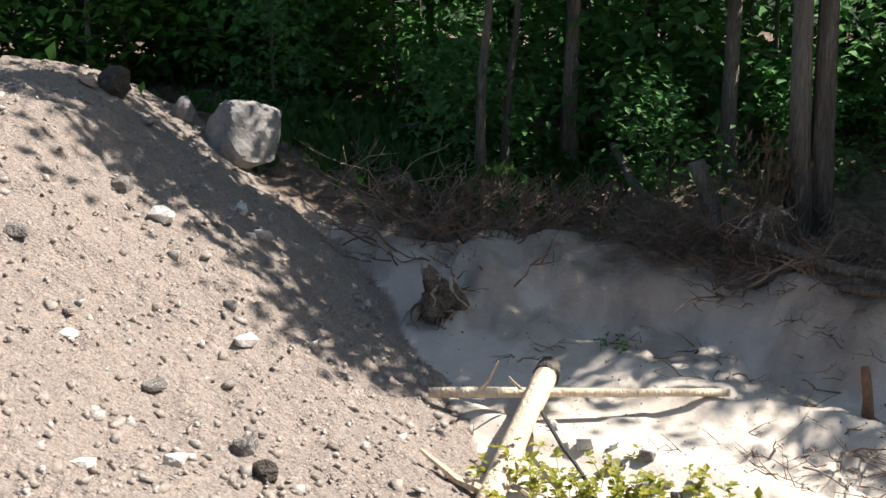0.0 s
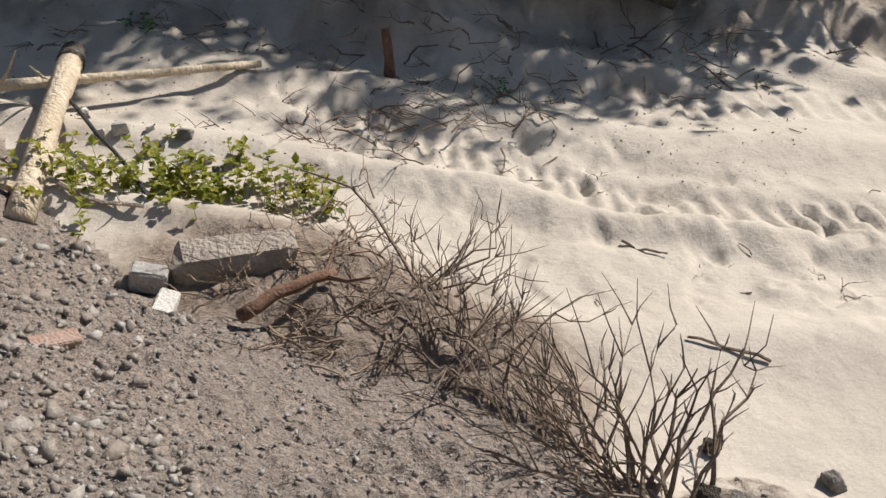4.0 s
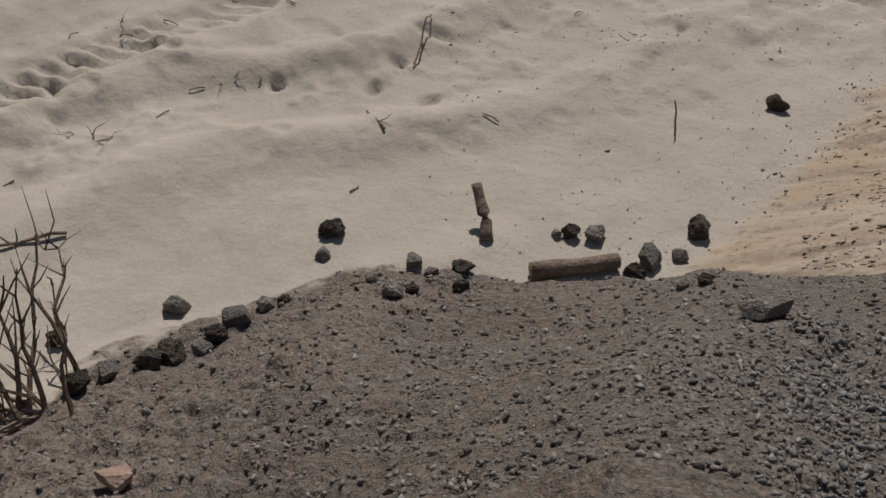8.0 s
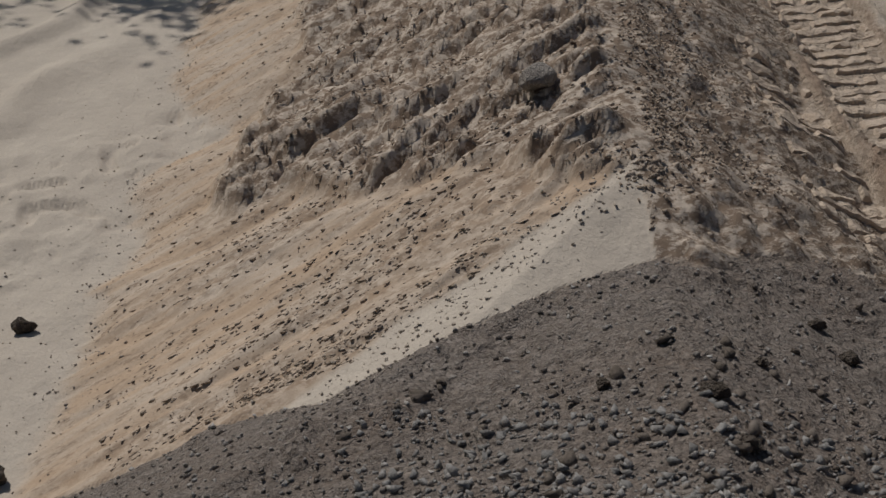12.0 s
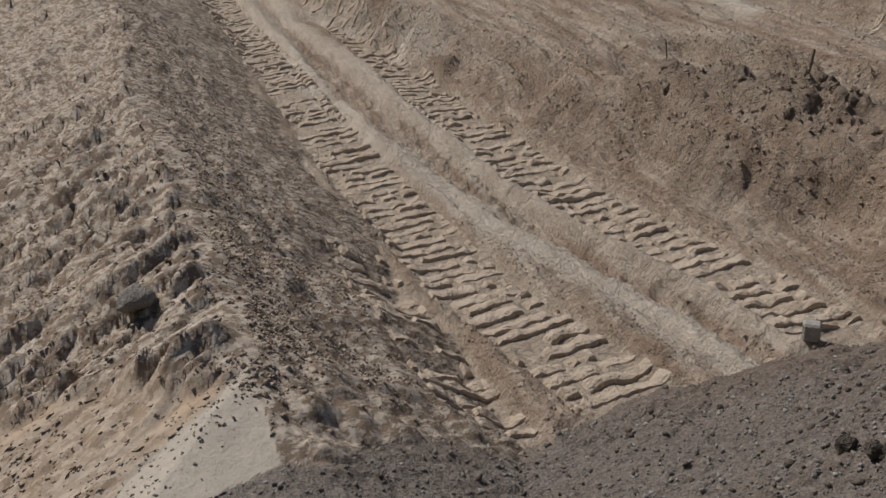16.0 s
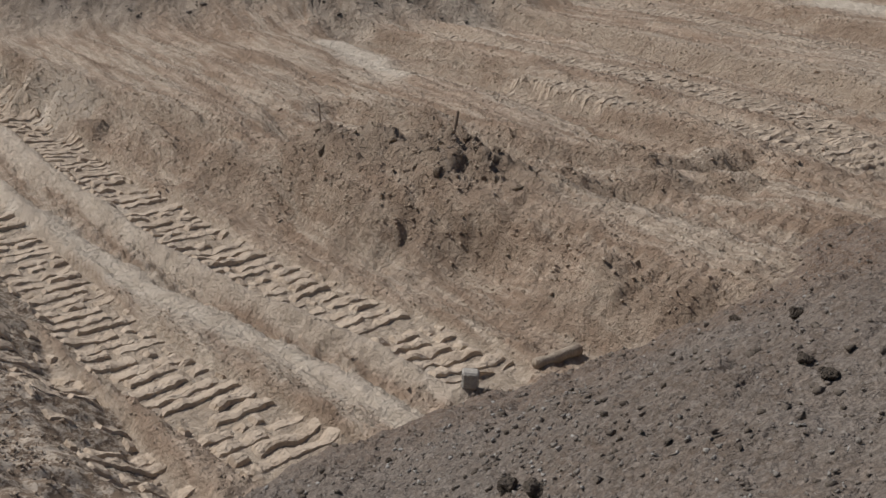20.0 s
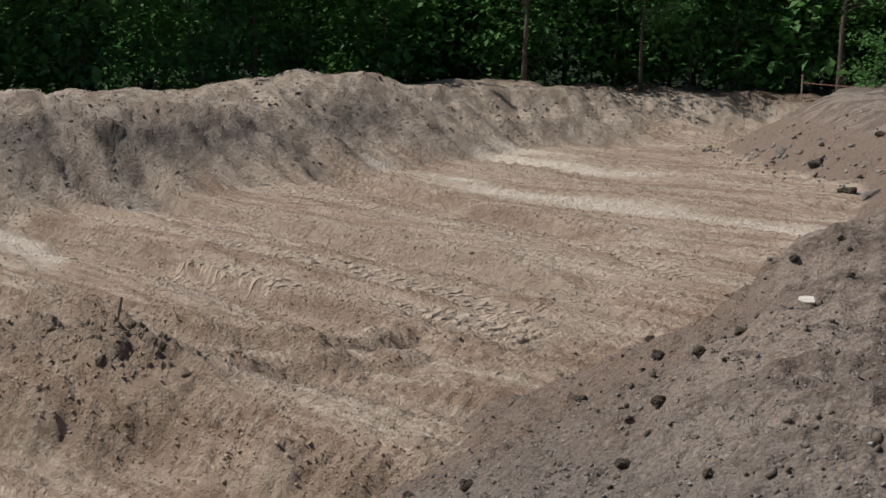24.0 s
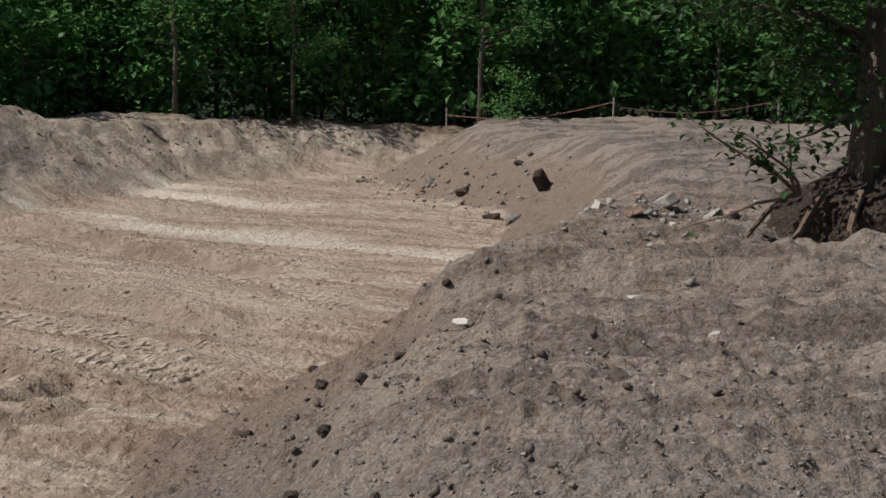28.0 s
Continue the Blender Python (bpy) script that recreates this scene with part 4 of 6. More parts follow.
# ---- loose stones and clods, too many to count ----
def stones(name, xy, sizes, material, label, points=9, sink=0.25, flat=0.7, way=None, long=1.0):
    """One mesh of many broken stones lying on the ground, turned at random or drawn out along one way."""
    xy, sizes = np.array(xy), np.array(sizes)
    z = land(xy[:, 0], xy[:, 1])[0]
    pick = nrng.randint(0, 12, len(xy))
    vs, fs, base = [], [], 0
    for k in range(12):
        sh = Shape().rock((long, 0.8 / long**0.5, flat), points, 900 + k)
        v, f = np.array(sh.v), np.array([f for f in sh.f if len(f) == 3])
        own = np.where(pick == k)[0]
        n = len(own)
        if not n:
            continue
        a = nrng.uniform(0, 6.28, n) if way is None else nrng.normal(way, 0.2, n)
        t = nrng.uniform(-0.6, 0.6, n)
        c, d, ct, st = np.cos(a)[:, None], np.sin(a)[:, None], np.cos(t)[:, None], np.sin(t)[:, None]
        yy, zz = v[:, 1] * ct - v[:, 2] * st, v[:, 1] * st + v[:, 2] * ct
        q = np.stack([v[:, 0] * c - yy * d, v[:, 0] * d + yy * c, zz], -1) * sizes[own][:, None, None]
        q += np.stack([xy[own, 0], xy[own, 1], z[own] + sizes[own] * flat * (0.5 - sink)], -1)[:, None, :]
        vs.append(q.reshape(-1, 3))
        fs.append((f[None] + (base + len(v) * np.arange(n))[:, None, None]).reshape(-1, 3))
        base += len(v) * n
    vs, fs = np.concatenate(vs), np.concatenate(fs)
    me = bpy.data.meshes.new(name)
    me.vertices.add(len(vs))
    me.vertices.foreach_set("co", vs.astype(np.float32).ravel())
    me.loops.add(fs.size)
    me.loops.foreach_set("vertex_index", fs.astype(np.int32).ravel())
    me.polygons.add(len(fs))
    me.polygons.foreach_set("loop_start", np.arange(0, fs.size, 3, dtype=np.int32))
    me.update(calc_edges=True)
    me.materials.append(material)
    return tagged(new(name, me), label, "stones", kind="stuff")


def island_material(name, tones, rough=0.95):
    m, nt, b = nodes_of(name, rough)
    ramp = nt.nodes.new("ShaderNodeValToRGB")
    while len(ramp.color_ramp.elements) < len(tones):
        ramp.color_ramp.elements.new(0.5)
    for k, (e, c) in enumerate(zip(ramp.color_ramp.elements, tones)):
        e.position, e.color = k / (len(tones) - 1), (*c, 1)
    nt.links.new(nt.nodes.new("ShaderNodeNewGeometry").outputs["Random Per Island"], ramp.inputs["Fac"])
    fine = grain(nt, 70, 4, 0.7)
    nt.links.new(mix(nt, times(nt, fine, 0.4), ramp.outputs["Color"], (0.1, 0.085, 0.07)), b.inputs["Base Color"])
    bump(nt, b, fine, 0.5, 0.01)
    return m


GRAVEL = island_material("gravel_stones", [(0.23, 0.2, 0.175), (0.33, 0.30, 0.27), (0.27, 0.225, 0.19), (0.40, 0.37, 0.34), (0.52, 0.495, 0.465)])
GREY = island_material("grey_gravel", [(0.22, 0.215, 0.205), (0.34, 0.33, 0.315), (0.28, 0.265, 0.25), (0.44, 0.425, 0.405)])
TAN = island_material("tan_stones", [(0.33, 0.27, 0.22), (0.42, 0.36, 0.3), (0.36, 0.31, 0.27), (0.58, 0.53, 0.47)])
SOILBITS = island_material("soil_clods", [(0.36, 0.275, 0.21), (0.46, 0.37, 0.29), (0.40, 0.31, 0.235), (0.54, 0.45, 0.36)])
DARKBITS = island_material("dark_clods", [(0.13, 0.105, 0.085), (0.2, 0.168, 0.14), (0.165, 0.135, 0.11), (0.24, 0.205, 0.175)])
RUBBLE = island_material("rubble_bits", [(0.26, 0.235, 0.21), (0.42, 0.39, 0.35), (0.5, 0.47, 0.43), (0.32, 0.245, 0.195)])


def ring(count, az, far, power=1.6):
    """Places over a sector of the bank, denser near by."""
    a = np.radians(nrng.uniform(*az, count))
    d = far[0] + (far[1] - far[0]) * nrng.uniform(0, 1, count) ** power
    return np.stack([d * np.sin(a), d * np.cos(a)], -1)


def only(xy, name, least=0.5):
    return xy[land(xy[:, 0], xy[:, 1])[1][name] > least]


def sizes(n, lo, hi, power=3.0):
    return lo + (hi - lo) * nrng.uniform(0, 1, n) ** power


p = only(ring(26000, (-10, 150), (2.6, 7.6), 1.2), "bank")
stones("gravel", p, sizes(len(p), 0.010, 0.05, 3.4), GRAVEL, "loose grey gravel strewn over the bank slope", 8)
a, d = np.radians(nrng.normal(88, 7, 1900)), nrng.normal(3.4, 0.4, 1900)
stones("gravel", np.stack([d * np.sin(a), d * np.cos(a)], -1), sizes(1900, 0.012, 0.045, 2.8), GREY, "patch of pale grey crushed stone on the bank slope", 8)
p = only(ring(7500, (140, 202), (3.6, 24), 1.9), "bank")
stones("gravel", p, sizes(len(p), 0.010, 0.045, 3.4), GRAVEL, "loose grey gravel and stones on the flat bank top", 8)
p = only(ring(5200, (-26, 8), (3.2, 15), 1.5), "bank")
stones("gravel", p, sizes(len(p), 0.014, 0.09, 3.6), TAN, "stony rubble strewn over the sunlit heap", 8)
p = only(ring(700, (120, 200), (4.0, 12), 1.2), "bank")
stones("dark_clods", p, sizes(len(p), 0.02, 0.08, 3.0), DARKBITS, "dark damp earth clods scattered on the bank")
p = ring(9000, (108, 160), (6.5, 17), 1.5)
m = land(p[:, 0], p[:, 1])[1]
p = p[(m["bank"] < 0.5) & (m["press"] < 0.3) & (m["dust"] < 0.5) & (m["sand"] < 0.5)]
stones("soil_clods", p, sizes(len(p), 0.012, 0.05, 3.0), SOILBITS, "crumbled brown soil clods on the pit floor", 8, 0.55)
t = nrng.uniform(0, 1, 3200)
q = np.stack([6.3 + 15 * t**1.4, -2.9 - 5.0 * t**1.4], -1) + np.stack([nrng.normal(0, 0.3, 3200), -np.abs(nrng.normal(0, 0.75, 3200))], -1)
stones("soil_clods", q, sizes(len(q), 0.012, 0.06, 3.0), SOILBITS, "crumbled brown clods on the trodden side of the spoil ridge", 8, 0.5)
p = ring(1500, (60, 100), (5.8, 13), 1.2)
p = p[land(p[:, 0], p[:, 1])[1]["bank"] < 0.5]
stones("sand_crumbs", p, sizes(len(p), 0.006, 0.022, 3.0), SOILBITS, "small brown crumbs lying on the pale sand", 8)
p = ring(3000, (134, 178), (14, 40), 1.3)
m = land(p[:, 0], p[:, 1])[1]
p = p[(m["bank"] < 0.5) & (m["dust"] < 0.4)]
stones("soil_clods", p, sizes(len(p), 0.03, 0.09, 3.0), SOILBITS, "crumbled soil on the scraped pit floor and spoil bank", 8, 0.6)
p = np.stack([nrng.normal(8.4, 1.2, 420), nrng.normal(-10.8, 0.5, 420)], -1)
stones("soil_clods", p, sizes(420, 0.02, 0.09, 2.8), SOILBITS, "broken lumps of soil on the mound", 10, 0.65)
p = only(ring(5000, (124, 172), (24, 46), 0.8), "far")
stones("soil_clods", p, sizes(len(p), 0.05, 0.2, 3.0), DARKBITS, "dark broken clods on the far spoil bank", 9, 0.7)
p = ring(2600, (-3, 40), (8.4, 12.6), 1.0)
m = land(p[:, 0], p[:, 1])[1]
p = p[(m["bank"] < 0.5) & (m["litter"] < 0.6)]
stones("litter_crumbs", p, sizes(len(p), 0.006, 0.03, 3.0), DARKBITS, "dark crumbs of bark and soil on the shaded sand", 8, 0.35)
p = ring(16000, (66, 92), (5.8, 14), 1.0)
m = land(p[:, 0], p[:, 1])[1]["ridge"]
d = np.hypot(p[:, 0], p[:, 1])
p = p[(m > 0.03) & (m < 0.97) & (d > 6.4)][:900]
stones("soil_clods", p + nrng.normal(0, 0.12, p.shape), sizes(len(p), 0.006, 0.034, 2.6), TAN, "pale crumbled clods along the foot of the spoil ridge", 8, 0.4)
# ridge: shards down the slip, clods on the trodden side and at the tip
PALEBITS = island_material("pale_crumbs", [(0.50, 0.43, 0.35), (0.58, 0.51, 0.43), (0.44, 0.37, 0.30), (0.62, 0.55, 0.47)])
SHARDS = island_material("ridge_shards", [(0.38, 0.295, 0.22), (0.53, 0.43, 0.335), (0.45, 0.355, 0.27), (0.6, 0.5, 0.405)])
p = ring(60000, (82, 118), (5.6, 22), 1.3)
z, m = land(p[:, 0], p[:, 1])
d, run, _ = along(RIDGE, p[:, 0], p[:, 1])
slip = run + 0.61 * d
bands = smooth(-0.25, 0.45, vnoise(slip / 0.33, d / 2.5, 150) + 0.5 * vnoise(slip / 0.12, d / 1.5, 151))
chance = np.clip(0.05 + 0.9 * bands * smooth(4.4, 0.8, d) + 0.35 * m["crust"], 0, 1) * m["ridge"]
p = p[nrng.uniform(0, 1, len(p)) < chance * (p[:, 1] > -0.33 * p[:, 0] - 0.75)][:19000]
stones("ridge_shards", p, sizes(len(p), 0.008, 0.05, 3.4), SHARDS, "broken dark and pale soil shards slipped down the ridge", 7, 0.45, 0.5, 1.8, 1.5)
t = nrng.uniform(0, 1, 9000) ** 1.5
q = np.stack([6.7 + 16 * t, -3.05 - 5.35 * t], -1) + np.stack([nrng.normal(0, 0.2, 9000), -np.abs(nrng.normal(0, 0.65, 9000))], -1)
q = only(q, "ridge")
stones("ridge_clods", q, sizes(len(q), 0.01, 0.06, 3.2), SHARDS, "crumbling grey-brown clods on the crest of the ridge", 7, 0.4)
t = nrng.uniform(0, 1, 900)
q = np.stack([6.5 - 1.3 * t, -2.95 + 2.6 * t], -1) + nrng.normal(0, 0.16, (900, 2))
stones("sand_lumps", q, sizes(900, 0.008, 0.05, 3.0), PALEBITS, "pale sand crumbs run out over the tip of the ridge", 7, 0.5)
q = np.stack([nrng.normal(6.3, 0.16, 160), nrng.normal(-2.85, 0.13, 160)], -1)
stones("ridge_clods", q, sizes(160, 0.02, 0.085, 2.4), SHARDS, "broken lumps at the tip of the spoil ridge", 8, 0.5)
p = only(ring(2600, (128, 180), (3.8, 13), 1.3), "bank")
stones("dark_clods", p, sizes(len(p), 0.015, 0.075, 3.0), DARKBITS, "dark damp crumbs over the bank slope and edge", 8, 0.45)
# pit floor: brown crumbs between the tracks, ledges of broken soil along the scraped steps
FLOORBITS = island_material("floor_crumbs", [(0.45, 0.335, 0.25), (0.54, 0.425, 0.325), (0.5, 0.385, 0.29), (0.6, 0.49, 0.39)])
p = ring(42000, (104, 162), (5.6, 20), 1.4)
m = land(p[:, 0], p[:, 1])[1]
p = p[(m["bank"] < 0.5) & (m["press"] < 0.2) & (m["dust"] < 0.4) & (m["sand"] < 0.5) & (m["ridge"] < 0.5)]
stones("floor_crumbs", p, sizes(len(p), 0.010, 0.048, 3.2), FLOORBITS, "loose brown crumbs over the scraped pit floor", 7, 0.45)
for line, tall in SCARPS + [(TERRACE[1:8], 0.3)]:
    pts = [np.array(q) for q in line]
    q = np.concatenate([a + (b - a) * nrng.uniform(0, 1, (int(110 * np.hypot(*(b - a))), 1)) for a, b in zip(pts, pts[1:])])
    q = q + nrng.normal(0, 0.16, q.shape)
    q = q[land(q[:, 0], q[:, 1])[1]["bank"] < 0.5]
    stones("ledge_clods", q, sizes(len(q), 0.015, 0.12 * tall + 0.035, 3.0), FLOORBITS, "broken soil lumps along a scraped ledge", 8, 0.45, 0.6, -0.4, 1.5)
p = ring(12000, (126, 180), (16, 46), 1.0)
m = land(p[:, 0], p[:, 1])[1]
p = p[(m["bank"] < 0.5) & (m["dust"] < 0.4)]
stones("floor_crumbs", p, sizes(len(p), 0.025, 0.11, 3.4), FLOORBITS, "loose soil clods on the far pit floor", 6, 0.5, 0.5, -0.4, 1.6)
# sand: pale crumbs and trodden edges below the ridge
p = ring(9000, (62, 96), (6.2, 14), 1.0)
m = land(p[:, 0], p[:, 1])[1]
w = np.exp(-((((p[:, 0] - 9.3) + 0.9 * (p[:, 1] - 1.6)) / 1.0) ** 2))
p = p[(m["sand"] > 0.6) & (nrng.uniform(0, 1, len(p)) < 0.3 * w)]
stones("sand_lumps", p, sizes(len(p), 0.012, 0.05, 3.0), PALEBITS, "pale crumbled lumps of damp sand", 8, 0.6, 0.5)
# bank: crushed stone and dark clods on the near slope, more stones on the flat top
p = only(ring(5200, (82, 140), (2.2, 4.6), 1.0), "bank")
p = p[vnoise(p[:, 0] / 0.8, p[:, 1] / 0.8, 140) > -0.25]
stones("gravel", p, sizes(len(p), 0.014, 0.06, 3.0), GREY, "pale grey crushed stone over the near bank slope", 8)
p = only(ring(1700, (95, 138), (2.3, 4.4), 1.0), "bank")
stones("gravel", p, sizes(len(p), 0.02, 0.085, 2.8), GREY, "coarse broken grey stones over the near bank slope", 9, 0.35)
p = only(ring(200, (92, 150), (2.3, 5.0), 1.0), "bank")
stones("dark_clods", p, sizes(len(p), 0.03, 0.13, 2.6), DARKBITS, "large dark clods half sunk in the bank slope", 10, 0.4)
p = only(ring(9000, (146, 204), (3.6, 30), 1.5), "bank")
stones("gravel", p, sizes(len(p), 0.010, 0.045, 3.2), GRAVEL, "mixed stones pressed into the bank top", 7, 0.4)
p = only(ring(2600, (-26, 8), (3.2, 15), 1.3), "bank")
stones("gravel", p, sizes(len(p), 0.03, 0.16, 4.0), TAN, "larger broken stones on the sunlit heap", 9, 0.4)


# ---- pads pressed by the machines ----
PRESSED = surface("pressed_sand", (0.52, 0.42, 0.325), (0.61, 0.51, 0.41), (0.42, 0.325, 0.245), 5, 0.95, relief=0.7, depth=0.015)


def pads(line, half, pitch, tall, label, seed, ends=(0.0, 1.0)):
    """Rows of flat soil pads between the bars of one machine track, broken and worn."""
    r = np.random.RandomState(seed)
    pts = [np.array(q) for q in line]
    lengths = np.cumsum([0] + [np.hypot(*(b - a)) for a, b in zip(pts, pts[1:])])
    xs, ys = np.array([q[0] for q in pts]), np.array([q[1] for q in pts])
    U, V, P, H, faces, base = [], [], [], [], [], 0
    for at in np.arange(ends[0] * lengths[-1], ends[1] * lengths[-1], pitch):
        cuts = [-half] + sorted(r.uniform(-half, half, r.choice([0, 1, 2, 2, 3]))) + [half]
        for lo, hi in zip(cuts, cuts[1:]):
            if hi - lo < 0.07 or r.uniform() < 0.14:
                continue
            nu, own, off = max(int((hi - lo) / 0.045), 4), r.uniform(0.4, 1.2) * tall, r.uniform(-0.03, 0.03)
            across = np.array([0, 0.06, 0.3, 0.7, 0.94, 1.0]) * pitch * r.uniform(0.52, 0.68)
            u, v = np.meshgrid(np.linspace(lo + 0.012, hi - 0.012, nu), across, indexing="ij")
            up = np.array([-0.7, 0.8, 1.0, 1.0, 0.8, -0.7])[None, :] * np.ones((nu, 1))
            up[0], up[-1] = -0.7, -0.7
            U.append(u.ravel()), V.append((at + off + v).ravel()), H.append((own * up).ravel())
            i = base + np.arange(nu * 6).reshape(nu, 6)
            faces.append(np.stack([i[:-1, :-1], i[1:, :-1], i[1:, 1:], i[:-1, 1:]], -1).reshape(-1, 4))
            base += nu * 6
    u, run, h = np.concatenate(U), np.concatenate(V), np.concatenate(H)
    x0, y0 = np.interp(run, lengths, xs), np.interp(run, lengths, ys)
    dx, dy = np.interp(run + 0.2, lengths, xs) - np.interp(run - 0.2, lengths, xs), np.interp(run + 0.2, lengths, ys) - np.interp(run - 0.2, lengths, ys)
    size = np.hypot(dx, dy) + 1e-6
    run = 0.03 * vnoise(x0 / 0.1 + 9 * u, y0 / 0.1 - 7 * u, seed)
    x, y = x0 - dy / size * u + dx / size * run, y0 + dx / size * u + dy / size * run
    z, m = land(x, y)
    z = z + h * np.clip(0.85 + 0.35 * vnoise(x / 0.17, y / 0.17, seed + 1), 0.4, 1.3) + 0.016 * vnoise(x / 0.07, y / 0.07, seed + 2)
    faces = np.concatenate(faces)
    faces = faces[m["bank"][faces].max(1) < 0.5]
    me = bpy.data.meshes.new("track_pads")
    me.from_pydata(np.stack([x, y, z], -1).tolist(), [], faces.tolist())
    me.materials.append(PRESSED)
    return tagged(new("track_pads", me), label, "track", kind="stuff")


pads(TRACK_B, 0.47, 0.245, 0.05, "pale pressed soil pads of a broad crawler track", 301)
pads(TRACK_C, 0.44, 0.245, 0.05, "pale pressed soil pads of a crawler track below the terrace", 302)
pads(TRACK_A, 0.36, 0.24, 0.05, "short row of pale pressed pads beside the ridge", 303)
pads(TRACK_F, 0.33, 0.14, 0.012, "faint crawler track pads on the far pit floor", 306)
pads(TRACK_G, 0.33, 0.14, 0.012, "faint crawler track pads behind the terrace", 307)
pads(TRACK_E, 0.34, 0.14, 0.012, "crawler track pads across the scraped floor", 305)
# rubble spilled down the rim
q = np.concatenate([np.stack([nrng.normal(0.4 + 1.6 * k, 0.9, 90), nrng.normal(-32 - 2.6 * k, 1.2, 90)], -1) for k in range(4)])
stones("rubble", q, sizes(len(q), 0.04, 0.24, 3.0), GRAVEL, "broken grey rubble spilled over the pit rim")
q = np.stack([nrng.normal(-1.2, 0.9, 420), nrng.normal(-14.0, 1.3, 420)], -1)
stones("rubble", q, sizes(len(q), 0.03, 0.14, 3.0), RUBBLE, "pale broken rubble on the brown rim slope")


# ---- single stones ----
def stone_at(x, y, size, seed, material=STONE, name="stone", label="angular grey stone at the foot of the gravel bank", tall=0.75, group="stones along the bank foot", wide=1.0, category="stone", points=22):
    return thing(name, (Shape().lump((size * wide * 1.1, size * 0.95, size * tall * 1.15), seed, fine=3, rough=0.4) if material is CLOD else Shape().rock((size * wide, size * 0.85, size * tall), points, seed)), material,
                 on_ground(x, y, size * tall * 0.32, rng.uniform(-12, 12), rng.uniform(-12, 12), rng.uniform(0, 360)), label, category, group)


for k, (x, y, s, dark) in enumerate(((3.42, 4.38, 0.12, 1), (3.93, 3.95, 0.16, 0), (4.94, 3.50, 0.15, 1), (4.73, 3.44, 0.1, 0), (4.13, 3.46, 0.13, 0), (4.20, 3.38, 0.08, 1),
        (3.90, 3.49, 0.18, 0), (3.71, 3.49, 0.15, 1), (3.49, 3.63, 0.17, 1), (3.38, 3.68, 0.14, 1), (3.6, 3.5, 0.12, 0), (4.53, 2.99, 0.1, 0), (4.88, 2.90, 0.12, 0),
        (4.97, 2.63, 0.14, 1), (4.8, 2.75, 0.09, 0), (4.68, 2.50, 0.09, 1), (4.27, 2.70, 0.14, 0), (4.4, 2.66, 0.09, 1), (5.66, 2.04, 0.14, 0), (5.62, 2.18, 0.12, 1),
        (5.99, 1.47, 0.17, 1), (5.55, 1.65, 0.18, 0), (5.42, 1.7, 0.12, 1), (5.68, 1.5, 0.11, 0), (7.66, 1.34, 0.15, 1), (5.57, 2.26, 0.07, 0), (4.96, 1.17, 0.09, 1),
        (4.95, 1.29, 0.09, 0), (3.1, 3.95, 0.16, 1), (3.25, 3.85, 0.13, 0))):
    stone_at(x, y, s, 200 + k, CLOD if dark else STONE, label="dark crumbling clod fallen onto the sand" if dark else "angular grey stone at the foot of the gravel bank")
stone_at(4.37, 0.76, 0.26, 301, STONE, "slate_stone", "upright grey slate-like stone in the gravel slope", 0.55, "", 1.1)
stone_at(2.35, 2.95, 0.18, 302, BRICK, "stone", "reddish broken stone on the grey gravel slope", 0.6, "")
thing("stone", Shape().lump((0.42, 0.26, 0.24), 303, fine=3, rough=0.12), STONE, on_ground(8.0, -2.72, 0.06, 0, 10, -50), "rounded brown stone lying on the spoil ridge", "stone", soft=True)
for k, (x, y, s, mat) in enumerate(((-1.9, 6.6, 0.16, PALE_STONE), (-0.9, 5.9, 0.15, PALE_STONE), (-1.35, 5.6, 0.24, STONE), (-1.3, 5.35, 0.12, CLOD), (-2.6, 5.25, 0.22, CLOD), (-1.9, 8.8, 0.2, PALE_STONE),
        (-3.3, 10.3, 0.26, STONE), (-2.9, 10.1, 0.3, PALE_STONE), (-4.5, 13, 0.24, BRICK), (-3.8, 12.9, 0.22, STONE), (-2.2, 11.1, 0.24, PALE_STONE), (-2.5, 11.5, 0.2, PALE_STONE), (-2.3, 7.6, 0.2, STONE),
        (-1.4, 6.9, 0.2, CLOD), (-1.6, 7.2, 0.22, STONE), (-3.6, 8.6, 0.2, STONE), (-2.9, 7.7, 0.15, PALE_STONE), (-0.7, 6.5, 0.12, PALE_STONE), (-2.2, 5.9, 0.13, PALE_STONE), (-3.1, 6.3, 0.14, STONE))):
    stone_at(x, y, s, 340 + k, mat, label="pale broken stone on the sunlit heap" if mat is PALE_STONE else "broken stone half sunk in the sunlit heap", tall=0.55, group="stones on the heap")
for k in range(14):
    stone_at(0.35 + 0.09 * k + rng.uniform(-0.1, 0.1), 9.5 - 0.11 * k + rng.uniform(-0.2, 0.2), rng.uniform(0.07, 0.16), 380 + k, PALE_STONE if k % 3 else STONE, label="pale stone in the rubble beside the fallen logs", group="rubble by the logs")
for k, (x, y, s) in enumerate(((1.95, -10.6, 0.26), (0.69, -10.2, 0.2), (1.46, -8.75, 0.24), (0.84, -7.85, 0.22), (0.2, -9.7, 0.16), (1.7, -9.6, 0.28), (2.3, -9.4, 0.24), (1.2, -11.9, 0.34), (0.9, -12.4, 0.3),
        (0.6, -12.6, 0.26), (2.6, -8.4, 0.2), (1.0, -7.2, 0.24), (-0.3, -7.7, 0.18), (1.1, -6.3, 0.22), (2.9, -7.0, 0.2), (2.2, -6.2, 0.26), (3.0, -4.4, 0.3), (2.6, -3.4, 0.26), (3.4, -2.0, 0.24))):
    stone_at(x, y, s * 0.42, 420 + k, CLOD, "earth_clod", "dark damp earth clod on the bank edge", 0.7, "clods on the bank edge", category="clod")
